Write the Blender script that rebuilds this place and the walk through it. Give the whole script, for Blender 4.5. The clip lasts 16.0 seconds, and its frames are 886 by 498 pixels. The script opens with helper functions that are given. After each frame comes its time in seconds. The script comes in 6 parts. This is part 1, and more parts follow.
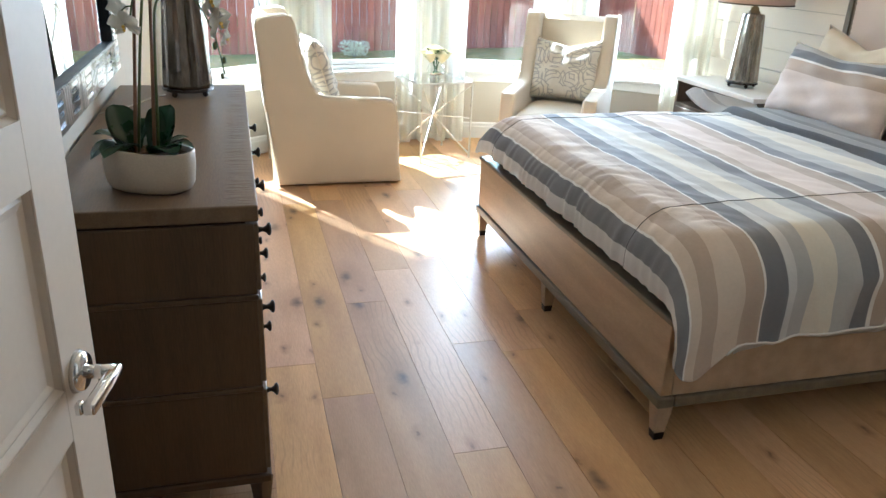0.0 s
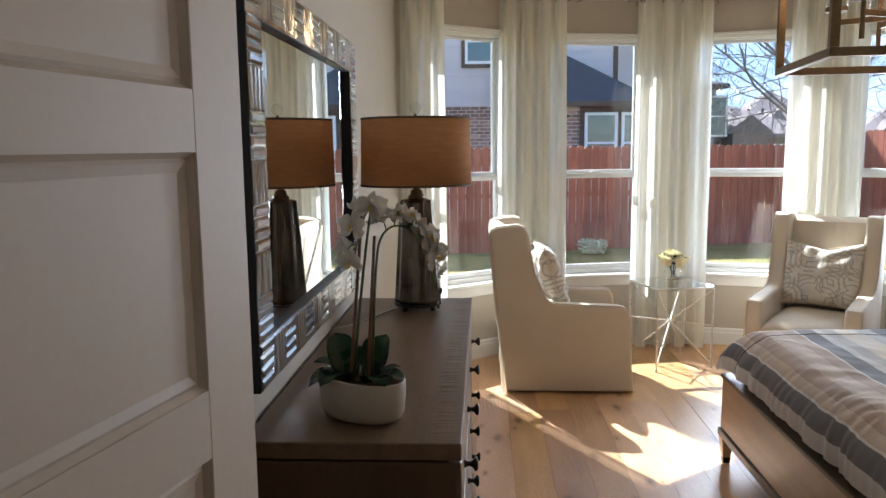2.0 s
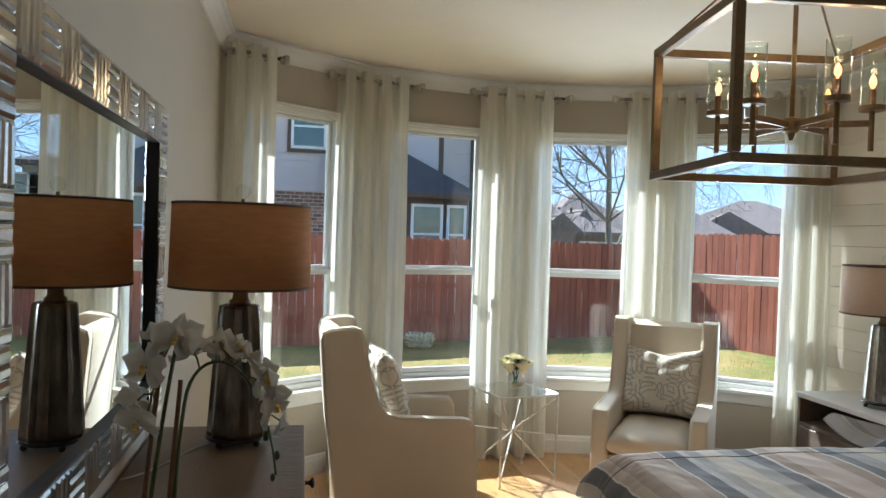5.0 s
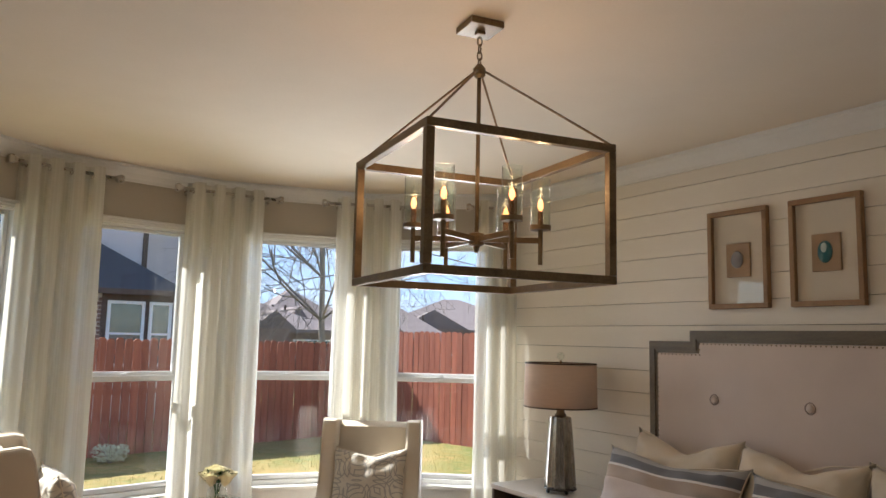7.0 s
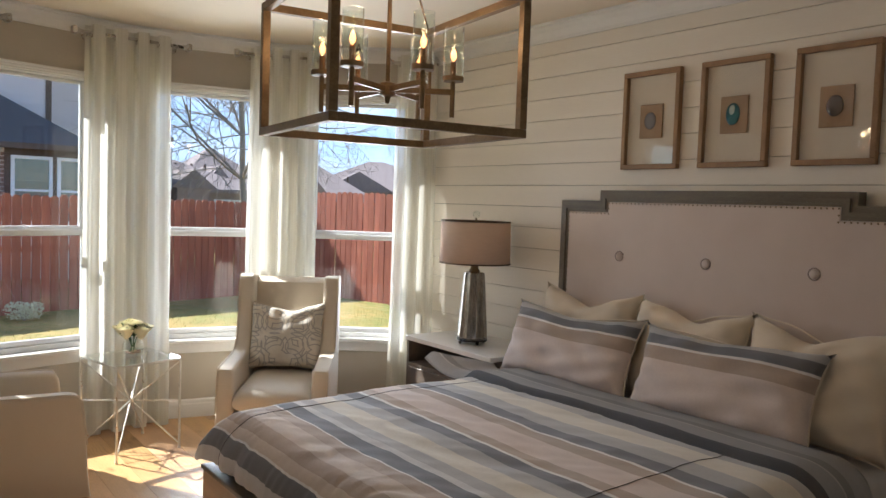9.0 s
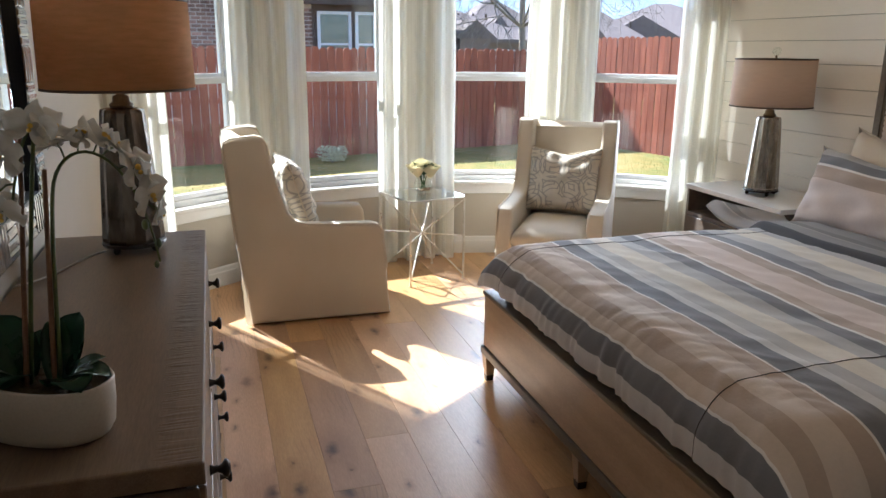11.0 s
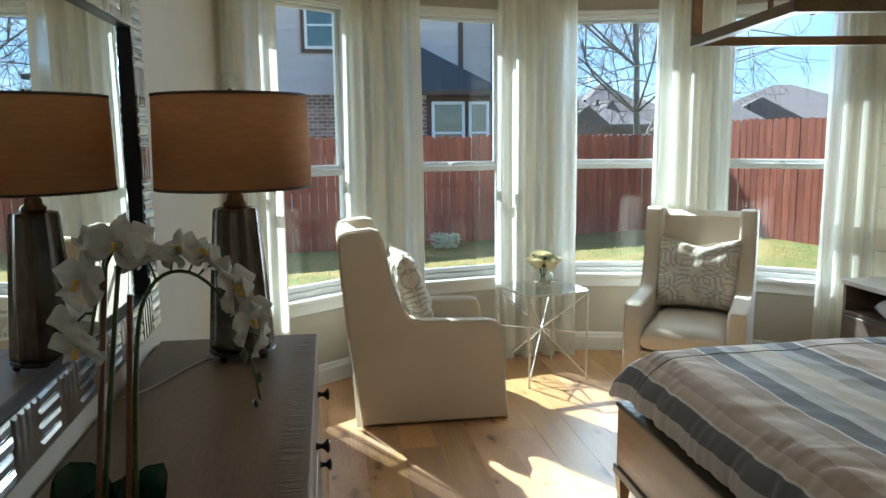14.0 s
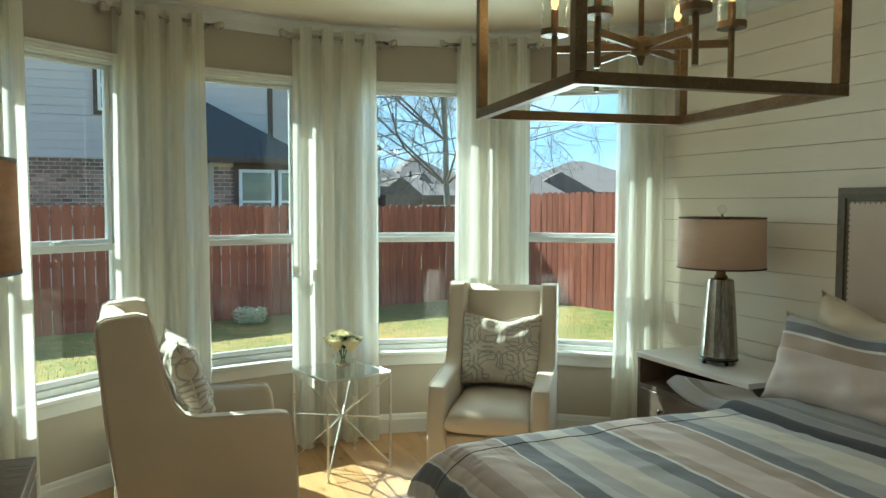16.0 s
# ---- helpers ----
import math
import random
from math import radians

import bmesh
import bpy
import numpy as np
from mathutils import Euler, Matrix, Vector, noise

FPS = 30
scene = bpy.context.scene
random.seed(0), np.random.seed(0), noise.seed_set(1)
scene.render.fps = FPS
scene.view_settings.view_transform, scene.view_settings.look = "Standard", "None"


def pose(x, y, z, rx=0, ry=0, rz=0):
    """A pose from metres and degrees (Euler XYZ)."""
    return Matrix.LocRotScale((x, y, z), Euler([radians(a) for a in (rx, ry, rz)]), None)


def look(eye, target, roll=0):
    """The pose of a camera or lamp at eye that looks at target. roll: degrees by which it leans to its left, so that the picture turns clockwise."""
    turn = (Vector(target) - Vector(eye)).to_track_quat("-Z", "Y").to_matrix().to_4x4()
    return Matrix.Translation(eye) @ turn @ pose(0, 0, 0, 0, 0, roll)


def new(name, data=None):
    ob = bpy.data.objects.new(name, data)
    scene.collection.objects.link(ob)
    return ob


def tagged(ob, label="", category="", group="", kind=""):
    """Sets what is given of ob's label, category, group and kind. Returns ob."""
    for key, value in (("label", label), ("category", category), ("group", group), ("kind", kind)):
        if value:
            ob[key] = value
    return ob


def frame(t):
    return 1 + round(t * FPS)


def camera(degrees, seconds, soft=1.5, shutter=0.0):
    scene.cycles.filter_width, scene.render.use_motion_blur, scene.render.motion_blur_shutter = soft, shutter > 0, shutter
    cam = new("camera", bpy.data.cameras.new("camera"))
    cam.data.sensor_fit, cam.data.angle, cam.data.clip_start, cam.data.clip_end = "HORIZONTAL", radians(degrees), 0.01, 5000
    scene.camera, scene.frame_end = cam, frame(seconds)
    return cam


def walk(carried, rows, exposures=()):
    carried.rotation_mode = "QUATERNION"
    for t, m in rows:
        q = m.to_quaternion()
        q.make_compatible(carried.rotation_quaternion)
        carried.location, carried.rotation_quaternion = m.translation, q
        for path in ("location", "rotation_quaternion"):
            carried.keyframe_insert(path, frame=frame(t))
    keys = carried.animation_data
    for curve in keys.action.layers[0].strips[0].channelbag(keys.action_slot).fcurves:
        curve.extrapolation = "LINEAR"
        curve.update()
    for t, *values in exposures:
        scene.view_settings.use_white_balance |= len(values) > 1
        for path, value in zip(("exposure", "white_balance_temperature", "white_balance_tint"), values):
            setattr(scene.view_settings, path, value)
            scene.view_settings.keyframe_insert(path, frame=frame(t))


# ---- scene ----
cam = camera(60.9, 16.0)
PATH = [
    (0, (0.213, 0.031, 1.508), (0.716, 1.82, 0.768), 2.5),
    (0.5, (0.223, 0.058, 1.517), (0.378, 1.923, 0.812), 1.0),
    (1, (0.216, 0.085, 1.608), (0.253, 2.004, 1.047), -0.1),
    (1.5, (0.249, 0.121, 1.566), (0.21, 2.086, 1.195), 0.4),
    (2, (0.296, 0.162, 1.59), (0.19, 2.141, 1.322), -0.6),
    (2.5, (0.229, 0.274, 1.577), (0.181, 2.261, 1.349), -1.0),
    (3, (0.189, 0.413, 1.591), (0.302, 2.402, 1.416), -0.3),
    (5.3, (0.229, 0.706, 1.628), (0.694, 2.651, 1.615), 2.5),
    (5.5, (0.235, 0.705, 1.629), (0.789, 2.627, 1.635), 3.0),
    (6, (0.248, 0.718, 1.638), (1.017, 2.563, 1.706), 3.3),
    (6.5, (0.25, 0.697, 1.652), (1.169, 2.468, 1.794), 2.2),
    (7, (0.263, 0.702, 1.659), (1.307, 2.391, 1.9), 1.3),
    (7.5, (0.277, 0.707, 1.66), (1.407, 2.338, 1.915), 1.1),
    (8, (0.288, 0.708, 1.652), (1.484, 2.304, 1.799), 0.8),
    (8.2, (0.291, 0.703, 1.648), (1.519, 2.279, 1.732), 0.5),
    (10.3, (0.353, 0.665, 1.59), (1.33, 2.367, 1.202), -0.3),
    (10.5, (0.353, 0.664, 1.591), (1.215, 2.421, 1.178), -0.1),
    (11, (0.292, 0.656, 1.569), (0.858, 2.504, 1.056), 0.6),
    (11.5, (0.28, 0.648, 1.541), (0.594, 2.502, 0.86), 0.8),
    (12, (0.282, 0.642, 1.541), (0.423, 2.511, 0.843), -0.3),
    (12.5, (0.285, 0.686, 1.556), (0.273, 2.622, 1.055), -1.2),
    (13, (0.273, 0.747, 1.567), (0.258, 2.707, 1.17), -1.7),
    (13.5, (0.257, 0.876, 1.573), (0.435, 2.835, 1.217), -1.3),
    (14, (0.299, 0.946, 1.583), (0.595, 2.901, 1.286), -0.6),
    (14.5, (0.422, 1.003, 1.6), (0.711, 2.968, 1.365), 0.4),
    (15, (0.51, 1.026, 1.621), (0.813, 3.0, 1.517), 1.1),
    (15.5, (0.522, 1.103, 1.626), (1.009, 3.043, 1.649), 1.5),
    (16, (0.5, 1.218, 1.603), (1.262, 3.063, 1.484), 0.1),
]
EXPOSURE = [   # seconds, stops, kelvin, tint
    (0.0, 3.06, 5000, -2), (0.5, 2.90, 5150, 3), (1.0, 2.50, 5350, 6), (1.5, 2.15, 5500, 7), (2.0, 1.94, 5500, 7), (3.0, 1.72, 5450, 4), (5.5, 1.50, 5450, 0),
    (7.0, 1.50, 6000, 9), (8.0, 1.55, 6000, 9), (10.5, 1.80, 5450, 7), (11.5, 2.02, 5500, 8), (12.0, 2.22, 5600, 10), (12.5, 2.00, 5500, 6), (13.5, 1.78, 5350, -1), (14.5, 1.45, 5100, -12),
    (16.0, 1.45, 5450, -20)]
walk(cam, [(t, look(eye, target, roll)) for t, eye, target, roll in PATH], EXPOSURE)

# ---- world, sun, exposure ----
SUN_DIR = Vector((0.517, -0.856, -0.985)).normalized()   # the way the sunlight travels
world = bpy.data.worlds.new("sky")
scene.world = world
world.use_nodes = True
wn = world.node_tree.nodes
wl = world.node_tree.links
sky = wn.new("ShaderNodeTexSky")
sky.sky_type = "NISHITA"
sky.sun_disc = False
sky.sun_elevation = math.asin(-SUN_DIR.z)
sky.sun_rotation = math.atan2(-SUN_DIR.x, -SUN_DIR.y)
sky.air_density, sky.dust_density, sky.ozone_density = 1.0, 0.15, 3.0
wn["Background"].inputs["Strength"].default_value = 0.085
# thin high cloud over the blue
w_co = wn.new("ShaderNodeTexCoord")
w_map = wn.new("ShaderNodeMapping")
w_map.inputs["Scale"].default_value = (2.0, 2.0, 7.0)
w_noise = wn.new("ShaderNodeTexNoise")
w_noise.inputs["Scale"].default_value = 1.6
w_noise.inputs["Detail"].default_value = 7
w_ramp = wn.new("ShaderNodeValToRGB")
w_ramp.color_ramp.elements[0].position, w_ramp.color_ramp.elements[1].position = 0.45, 0.72
w_ramp.color_ramp.elements[1].color = (0.5, 0.5, 0.5, 1)
w_mix = wn.new("ShaderNodeMixRGB")
w_mix.inputs["Color2"].default_value = (3.2, 3.3, 3.5, 1)
wl.new(w_co.outputs["Generated"], w_map.inputs["Vector"])
wl.new(w_map.outputs["Vector"], w_noise.inputs["Vector"])
wl.new(w_noise.outputs["Fac"], w_ramp.inputs["Fac"])
wl.new(w_ramp.outputs["Color"], w_mix.inputs["Fac"])
wl.new(sky.outputs["Color"], w_mix.inputs["Color1"])
wl.new(w_mix.outputs["Color"], wn["Background"].inputs["Color"])

sun_data = bpy.data.lights.new("sun", "SUN")
sun_data.energy, sun_data.angle, sun_data.color = 4.2, radians(0.5), (1.0, 0.94, 0.84)
sun = new("sun", sun_data)
sun.matrix_world = look((0, 0, 0), SUN_DIR)


# ---- materials ----
def mat(name, a, b=None, rough=0.6, scale=8.0, metal=0.0, bump=0.0, stretch=(1, 1, 1), fine=None, vary=0.0, sheen=0.0, coat=0.0, spec=0.5, detail=6):
    """A surface that wanders between two colours, with a coarse and a fine noise, and relief."""
    m = bpy.data.materials.new(name)
    m.use_nodes = True
    n, l = m.node_tree.nodes, m.node_tree.links
    p = n["Principled BSDF"]
    b = b or tuple(c * 0.85 for c in a)
    co = n.new("ShaderNodeTexCoord")
    mp = n.new("ShaderNodeMapping")
    mp.inputs["Scale"].default_value = stretch
    info = n.new("ShaderNodeObjectInfo")
    add = n.new("ShaderNodeVectorMath")
    add.operation = "MULTIPLY_ADD"
    add.inputs[1].default_value = (17.3, 9.1, 5.7)
    l.new(info.outputs["Random"], add.inputs[0])
    l.new(co.outputs["Object"], add.inputs[2])
    l.new(add.outputs[0], mp.inputs["Vector"])
    n1 = n.new("ShaderNodeTexNoise")
    n1.inputs["Scale"].default_value, n1.inputs["Detail"].default_value = scale, detail
    n2 = n.new("ShaderNodeTexNoise")
    n2.inputs["Scale"].default_value, n2.inputs["Detail"].default_value = fine or scale * 9, 4
    for q in (n1, n2):
        l.new(mp.outputs["Vector"], q.inputs["Vector"])
    mean = n.new("ShaderNodeMath")
    mean.operation = "MULTIPLY_ADD"
    mean.inputs[1].default_value = 0.45
    l.new(n2.outputs["Fac"], mean.inputs[0])
    half = n.new("ShaderNodeMath")
    half.operation = "MULTIPLY"
    half.inputs[1].default_value = 0.55
    l.new(n1.outputs["Fac"], half.inputs[0])
    l.new(half.outputs[0], mean.inputs[2])
    ramp = n.new("ShaderNodeValToRGB")
    ramp.color_ramp.elements[0].position, ramp.color_ramp.elements[1].position = 0.36, 0.64
    ramp.color_ramp.elements[0].color, ramp.color_ramp.elements[1].color = (*b, 1), (*a, 1)
    l.new(mean.outputs[0], ramp.inputs["Fac"])
    colour = ramp.outputs["Color"]
    if vary:
        hsv = n.new("ShaderNodeHueSaturation")
        rng = n.new("ShaderNodeMapRange")
        rng.inputs["To Min"].default_value, rng.inputs["To Max"].default_value = 1 - vary, 1 + vary
        l.new(info.outputs["Random"], rng.inputs["Value"])
        l.new(rng.outputs[0], hsv.inputs["Value"])
        l.new(colour, hsv.inputs["Color"])
        colour = hsv.outputs["Color"]
    l.new(colour, p.inputs["Base Color"])
    p.inputs["Roughness"].default_value = rough
    p.inputs["Metallic"].default_value = metal
    p.inputs["Sheen Weight"].default_value = sheen
    p.inputs["Coat Weight"].default_value = coat
    p.inputs["Specular IOR Level"].default_value = spec
    if rough < 0.7:
        rr = n.new("ShaderNodeMapRange")
        rr.inputs["To Min"].default_value, rr.inputs["To Max"].default_value = max(rough - 0.08, 0.02), rough + 0.08
        l.new(n1.outputs["Fac"], rr.inputs["Value"])
        l.new(rr.outputs[0], p.inputs["Roughness"])
    if bump:
        bp = n.new("ShaderNodeBump")
        bp.inputs["Strength"].default_value, bp.inputs["Distance"].default_value = 0.6, bump
        l.new(mean.outputs[0], bp.inputs["Height"])
        l.new(bp.outputs["Normal"], p.inputs["Normal"])
    return m


def clear_glass(name, tint=(1, 1, 1), ior=1.45):
    m = bpy.data.materials.new(name)
    m.use_nodes = True
    n, l = m.node_tree.nodes, m.node_tree.links
    n.remove(n["Principled BSDF"])
    t, g, f, x, pw, sc = (n.new(k) for k in ("ShaderNodeBsdfTransparent", "ShaderNodeBsdfGlossy", "ShaderNodeLayerWeight", "ShaderNodeMixShader", "ShaderNodeMath", "ShaderNodeMath"))
    t.inputs["Color"].default_value = (*tint, 1)
    g.inputs["Roughness"].default_value = 0.0
    f.inputs["Blend"].default_value = 0.5
    pw.operation, sc.operation = "POWER", "MULTIPLY_ADD"
    pw.inputs[1].default_value = 5.0
    r0 = ((ior - 1) / (ior + 1)) ** 2
    sc.inputs[1].default_value, sc.inputs[2].default_value = 1 - r0, r0
    l.new(f.outputs["Facing"], pw.inputs[0])
    l.new(pw.outputs[0], sc.inputs[0])
    l.new(sc.outputs[0], x.inputs[0])
    l.new(t.outputs[0], x.inputs[1])
    l.new(g.outputs[0], x.inputs[2])
    l.new(x.outputs[0], n["Material Output"].inputs["Surface"])
    return m


def glow(name, colour, strength):
    m = bpy.data.materials.new(name)
    m.use_nodes = True
    p = m.node_tree.nodes["Principled BSDF"]
    p.inputs["Base Color"].default_value = (*colour, 1)
    p.inputs["Emission Color"].default_value = (*colour, 1)
    p.inputs["Emission Strength"].default_value = strength
    return m


def drape(name, a, b, stripe=60.0, through_light=0.45, gap=0.12):
    """Thin striped curtain cloth that lets light through."""
    m = bpy.data.materials.new(name)
    m.use_nodes = True
    n, l = m.node_tree.nodes, m.node_tree.links
    n.remove(n["Principled BSDF"])
    uv = n.new("ShaderNodeUVMap")
    mp = n.new("ShaderNodeMapping")
    mp.inputs["Scale"].default_value = (stripe, 0.15, 1)
    l.new(uv.outputs[0], mp.inputs["Vector"])
    ns = n.new("ShaderNodeTexNoise")
    ns.inputs["Scale"].default_value, ns.inputs["Detail"].default_value = 1.0, 3
    l.new(mp.outputs[0], ns.inputs["Vector"])
    ramp = n.new("ShaderNodeValToRGB")
    ramp.color_ramp.elements[0].position, ramp.color_ramp.elements[1].position = 0.42, 0.58
    ramp.color_ramp.elements[0].color, ramp.color_ramp.elements[1].color = (*b, 1), (*a, 1)
    l.new(ns.outputs["Fac"], ramp.inputs["Fac"])
    d, t, c = (n.new(k) for k in ("ShaderNodeBsdfDiffuse", "ShaderNodeBsdfTranslucent", "ShaderNodeBsdfTransparent"))
    l.new(ramp.outputs["Color"], d.inputs["Color"])
    l.new(ramp.outputs["Color"], t.inputs["Color"])
    x1, x2 = n.new("ShaderNodeMixShader"), n.new("ShaderNodeMixShader")
    x1.inputs[0].default_value, x2.inputs[0].default_value = through_light, gap
    l.new(d.outputs[0], x1.inputs[1])
    l.new(t.outputs[0], x1.inputs[2])
    l.new(x1.outputs[0], x2.inputs[1])
    l.new(c.outputs[0], x2.inputs[2])
    l.new(x2.outputs[0], n["Material Output"].inputs["Surface"])
    return m


def oak_floor():
    """Planks of knotty oak: long grain, cathedral figure and dark knots."""
    m = mat("oak_plank", (0.60, 0.365, 0.19), (0.46, 0.265, 0.13), rough=0.40, scale=2.6, stretch=(5, 0.5, 1), fine=60, bump=0.0006, vary=0.17, spec=0.45)
    n, l = m.node_tree.nodes, m.node_tree.links
    p = n["Principled BSDF"]
    base = p.inputs["Base Color"].links[0].from_socket
    add = [q for q in n if q.type == "VECT_MATH"][0]
    mp = n.new("ShaderNodeMapping")
    mp.inputs["Scale"].default_value = (2.6, 1.15, 1)
    l.new(add.outputs[0], mp.inputs["Vector"])

    def spread(socket, a, b, c, d):
        r = n.new("ShaderNodeMapRange")
        r.inputs["From Min"].default_value, r.inputs["From Max"].default_value = a, b
        r.inputs["To Min"].default_value, r.inputs["To Max"].default_value = c, d
        l.new(socket, r.inputs["Value"])
        return r.outputs[0]

    def times(a, b):
        r = n.new("ShaderNodeMath")
        r.operation = "MULTIPLY"
        l.new(a, r.inputs[0])
        l.new(b, r.inputs[1])
        return r.outputs[0]

    def tinge(under, fac, colour):
        x = n.new("ShaderNodeMixRGB")
        x.inputs["Color2"].default_value = (*colour, 1)
        l.new(fac, x.inputs["Fac"])
        l.new(under, x.inputs["Color1"])
        return x.outputs[0]
    # knots of two sizes: dark hearts in wider brown halos, ragged by a small noise
    rag = n.new("ShaderNodeTexNoise")
    rag.inputs["Scale"].default_value, rag.inputs["Detail"].default_value = 22, 3
    l.new(add.outputs[0], rag.inputs["Vector"])
    push = n.new("ShaderNodeVectorMath")
    push.operation = "MULTIPLY_ADD"
    push.inputs[1].default_value = (0.09, 0.09, 0.0)
    l.new(rag.outputs["Color"], push.inputs[0])
    l.new(mp.outputs[0], push.inputs[2])
    colour = base
    for scale, heart, halo, dark in ((1.2, 0.10, 0.34, 0.8), (2.4, 0.055, 0.17, 0.5)):
        vor = n.new("ShaderNodeTexVoronoi")
        vor.voronoi_dimensions = "2D"
        vor.inputs["Scale"].default_value = scale
        l.new(push.outputs[0], vor.inputs["Vector"])
        some = n.new("ShaderNodeSeparateColor")
        l.new(vor.outputs["Color"], some.inputs[0])
        on = spread(some.outputs[0], 0.5, 0.7, 0.0, 1.0)
        colour = tinge(colour, times(spread(vor.outputs["Distance"], 0.02, halo, 0.5, 0.0), on), (0.24, 0.115, 0.048))
        colour = tinge(colour, times(spread(vor.outputs["Distance"], 0.012, heart, dark, 0.0), on), (0.05, 0.03, 0.02))
    # cathedral figure on some stretches
    ring = n.new("ShaderNodeTexWave")
    ring.wave_type = "BANDS"
    ring.bands_direction = "X"
    ring.inputs["Scale"].default_value, ring.inputs["Distortion"].default_value = 5.0, 11.0
    ring.inputs["Detail"].default_value, ring.inputs["Detail Scale"].default_value = 2, 0.55
    l.new(mp.outputs[0], ring.inputs["Vector"])
    where = n.new("ShaderNodeTexNoise")
    where.inputs["Scale"].default_value, where.inputs["Detail"].default_value = 1.3, 1
    l.new(add.outputs[0], where.inputs["Vector"])
    figure = times(spread(ring.outputs["Fac"], 0.0, 0.22, 0.3, 0.0), spread(where.outputs["Fac"], 0.54, 0.64, 0.0, 1.0))
    colour = tinge(colour, figure, (0.2, 0.11, 0.05))
    # each plank a little pinker or yellower
    hue = n.new("ShaderNodeHueSaturation")
    info = [q for q in n if q.type == "OBJECT_INFO"][0]
    spin = n.new("ShaderNodeMath")
    spin.operation = "FRACT"
    by = n.new("ShaderNodeMath")
    by.operation = "MULTIPLY"
    by.inputs[1].default_value = 7.31
    l.new(info.outputs["Random"], by.inputs[0])
    l.new(by.outputs[0], spin.inputs[0])
    l.new(spread(spin.outputs[0], 0.0, 1.0, 0.496, 0.508), hue.inputs["Hue"])
    l.new(spread(spin.outputs[0], 0.0, 1.0, 0.92, 1.08), hue.inputs["Saturation"])
    l.new(colour, hue.inputs["Color"])
    l.new(hue.outputs[0], p.inputs["Base Color"])
    return m


def striped_cloth(name, stops, axis, x0, x1, rough=0.85):
    """Woven cloth whose coloured stripes follow one axis of the object, from x0 to x1 metres."""
    m = mat(name, (1.0, 1.0, 1.0), (0.92, 0.92, 0.92), rough=rough, scale=9, fine=90, bump=0.002, sheen=0.2, spec=0.2)
    n, l = m.node_tree.nodes, m.node_tree.links
    p = n["Principled BSDF"]
    base = p.inputs["Base Color"].links[0].from_socket
    uv = n.new("ShaderNodeUVMap")
    sep = n.new("ShaderNodeSeparateXYZ")
    l.new(uv.outputs[0], sep.inputs[0])
    rng = n.new("ShaderNodeMapRange")
    rng.inputs["From Min"].default_value, rng.inputs["From Max"].default_value = x0, x1
    l.new(sep.outputs[axis], rng.inputs["Value"])
    ramp = n.new("ShaderNodeValToRGB")
    ramp.color_ramp.interpolation = "CONSTANT"
    els = ramp.color_ramp.elements
    for i, (x, c) in enumerate(stops):
        e = els[i] if i < 2 else els.new(0.999)
        e.position = min(max((x - x0) / (x1 - x0), 0), 1)
        e.color = (*c, 1)
    l.new(rng.outputs[0], ramp.inputs["Fac"])
    mx = n.new("ShaderNodeMixRGB")
    mx.blend_type = "MULTIPLY"
    mx.inputs["Fac"].default_value = 1.0
    l.new(ramp.outputs["Color"], mx.inputs["Color1"])
    l.new(base, mx.inputs["Color2"])
    l.new(mx.outputs[0], p.inputs["Base Color"])
    return m


def lattice_cloth(name, ground, line, scale=13.0):
    """Cream cloth with an embroidered net of rounded cells."""
    m = mat(name, ground, tuple(c * 0.9 for c in ground), rough=0.9, scale=40, fine=800, bump=0.0006, sheen=0.2, spec=0.2)
    n, l = m.node_tree.nodes, m.node_tree.links
    p = n["Principled BSDF"]
    base = p.inputs["Base Color"].links[0].from_socket
    uv = n.new("ShaderNodeUVMap")
    mask = None
    for feature, ring in (("F1", 0.44), ("F2", 0.66), ("F2", 0.88)):
        v = n.new("ShaderNodeTexVoronoi")
        v.voronoi_dimensions = "2D"
        v.feature = feature
        v.inputs["Scale"].default_value = scale
        v.inputs["Randomness"].default_value = 0.55
        l.new(uv.outputs[0], v.inputs["Vector"])
        off = n.new("ShaderNodeMath")
        off.operation = "SUBTRACT"
        off.inputs[1].default_value = ring
        l.new(v.outputs["Distance"], off.inputs[0])
        far = n.new("ShaderNodeMath")
        far.operation = "ABSOLUTE"
        l.new(off.outputs[0], far.inputs[0])
        r = n.new("ShaderNodeMapRange")
        r.inputs["From Min"].default_value, r.inputs["From Max"].default_value = 0.016, 0.036
        r.inputs["To Min"].default_value, r.inputs["To Max"].default_value = 0.8, 0.0
        l.new(far.outputs[0], r.inputs["Value"])
        if mask:
            mm = n.new("ShaderNodeMath")
            mm.operation = "MAXIMUM"
            l.new(mask, mm.inputs[0])
            l.new(r.outputs[0], mm.inputs[1])
            mask = mm.outputs[0]
        else:
            mask = r.outputs[0]
    mx = n.new("ShaderNodeMixRGB")
    mx.inputs["Color2"].default_value = (*line, 1)
    l.new(mask, mx.inputs["Fac"])
    l.new(base, mx.inputs["Color1"])
    l.new(mx.outputs[0], p.inputs["Base Color"])
    return m


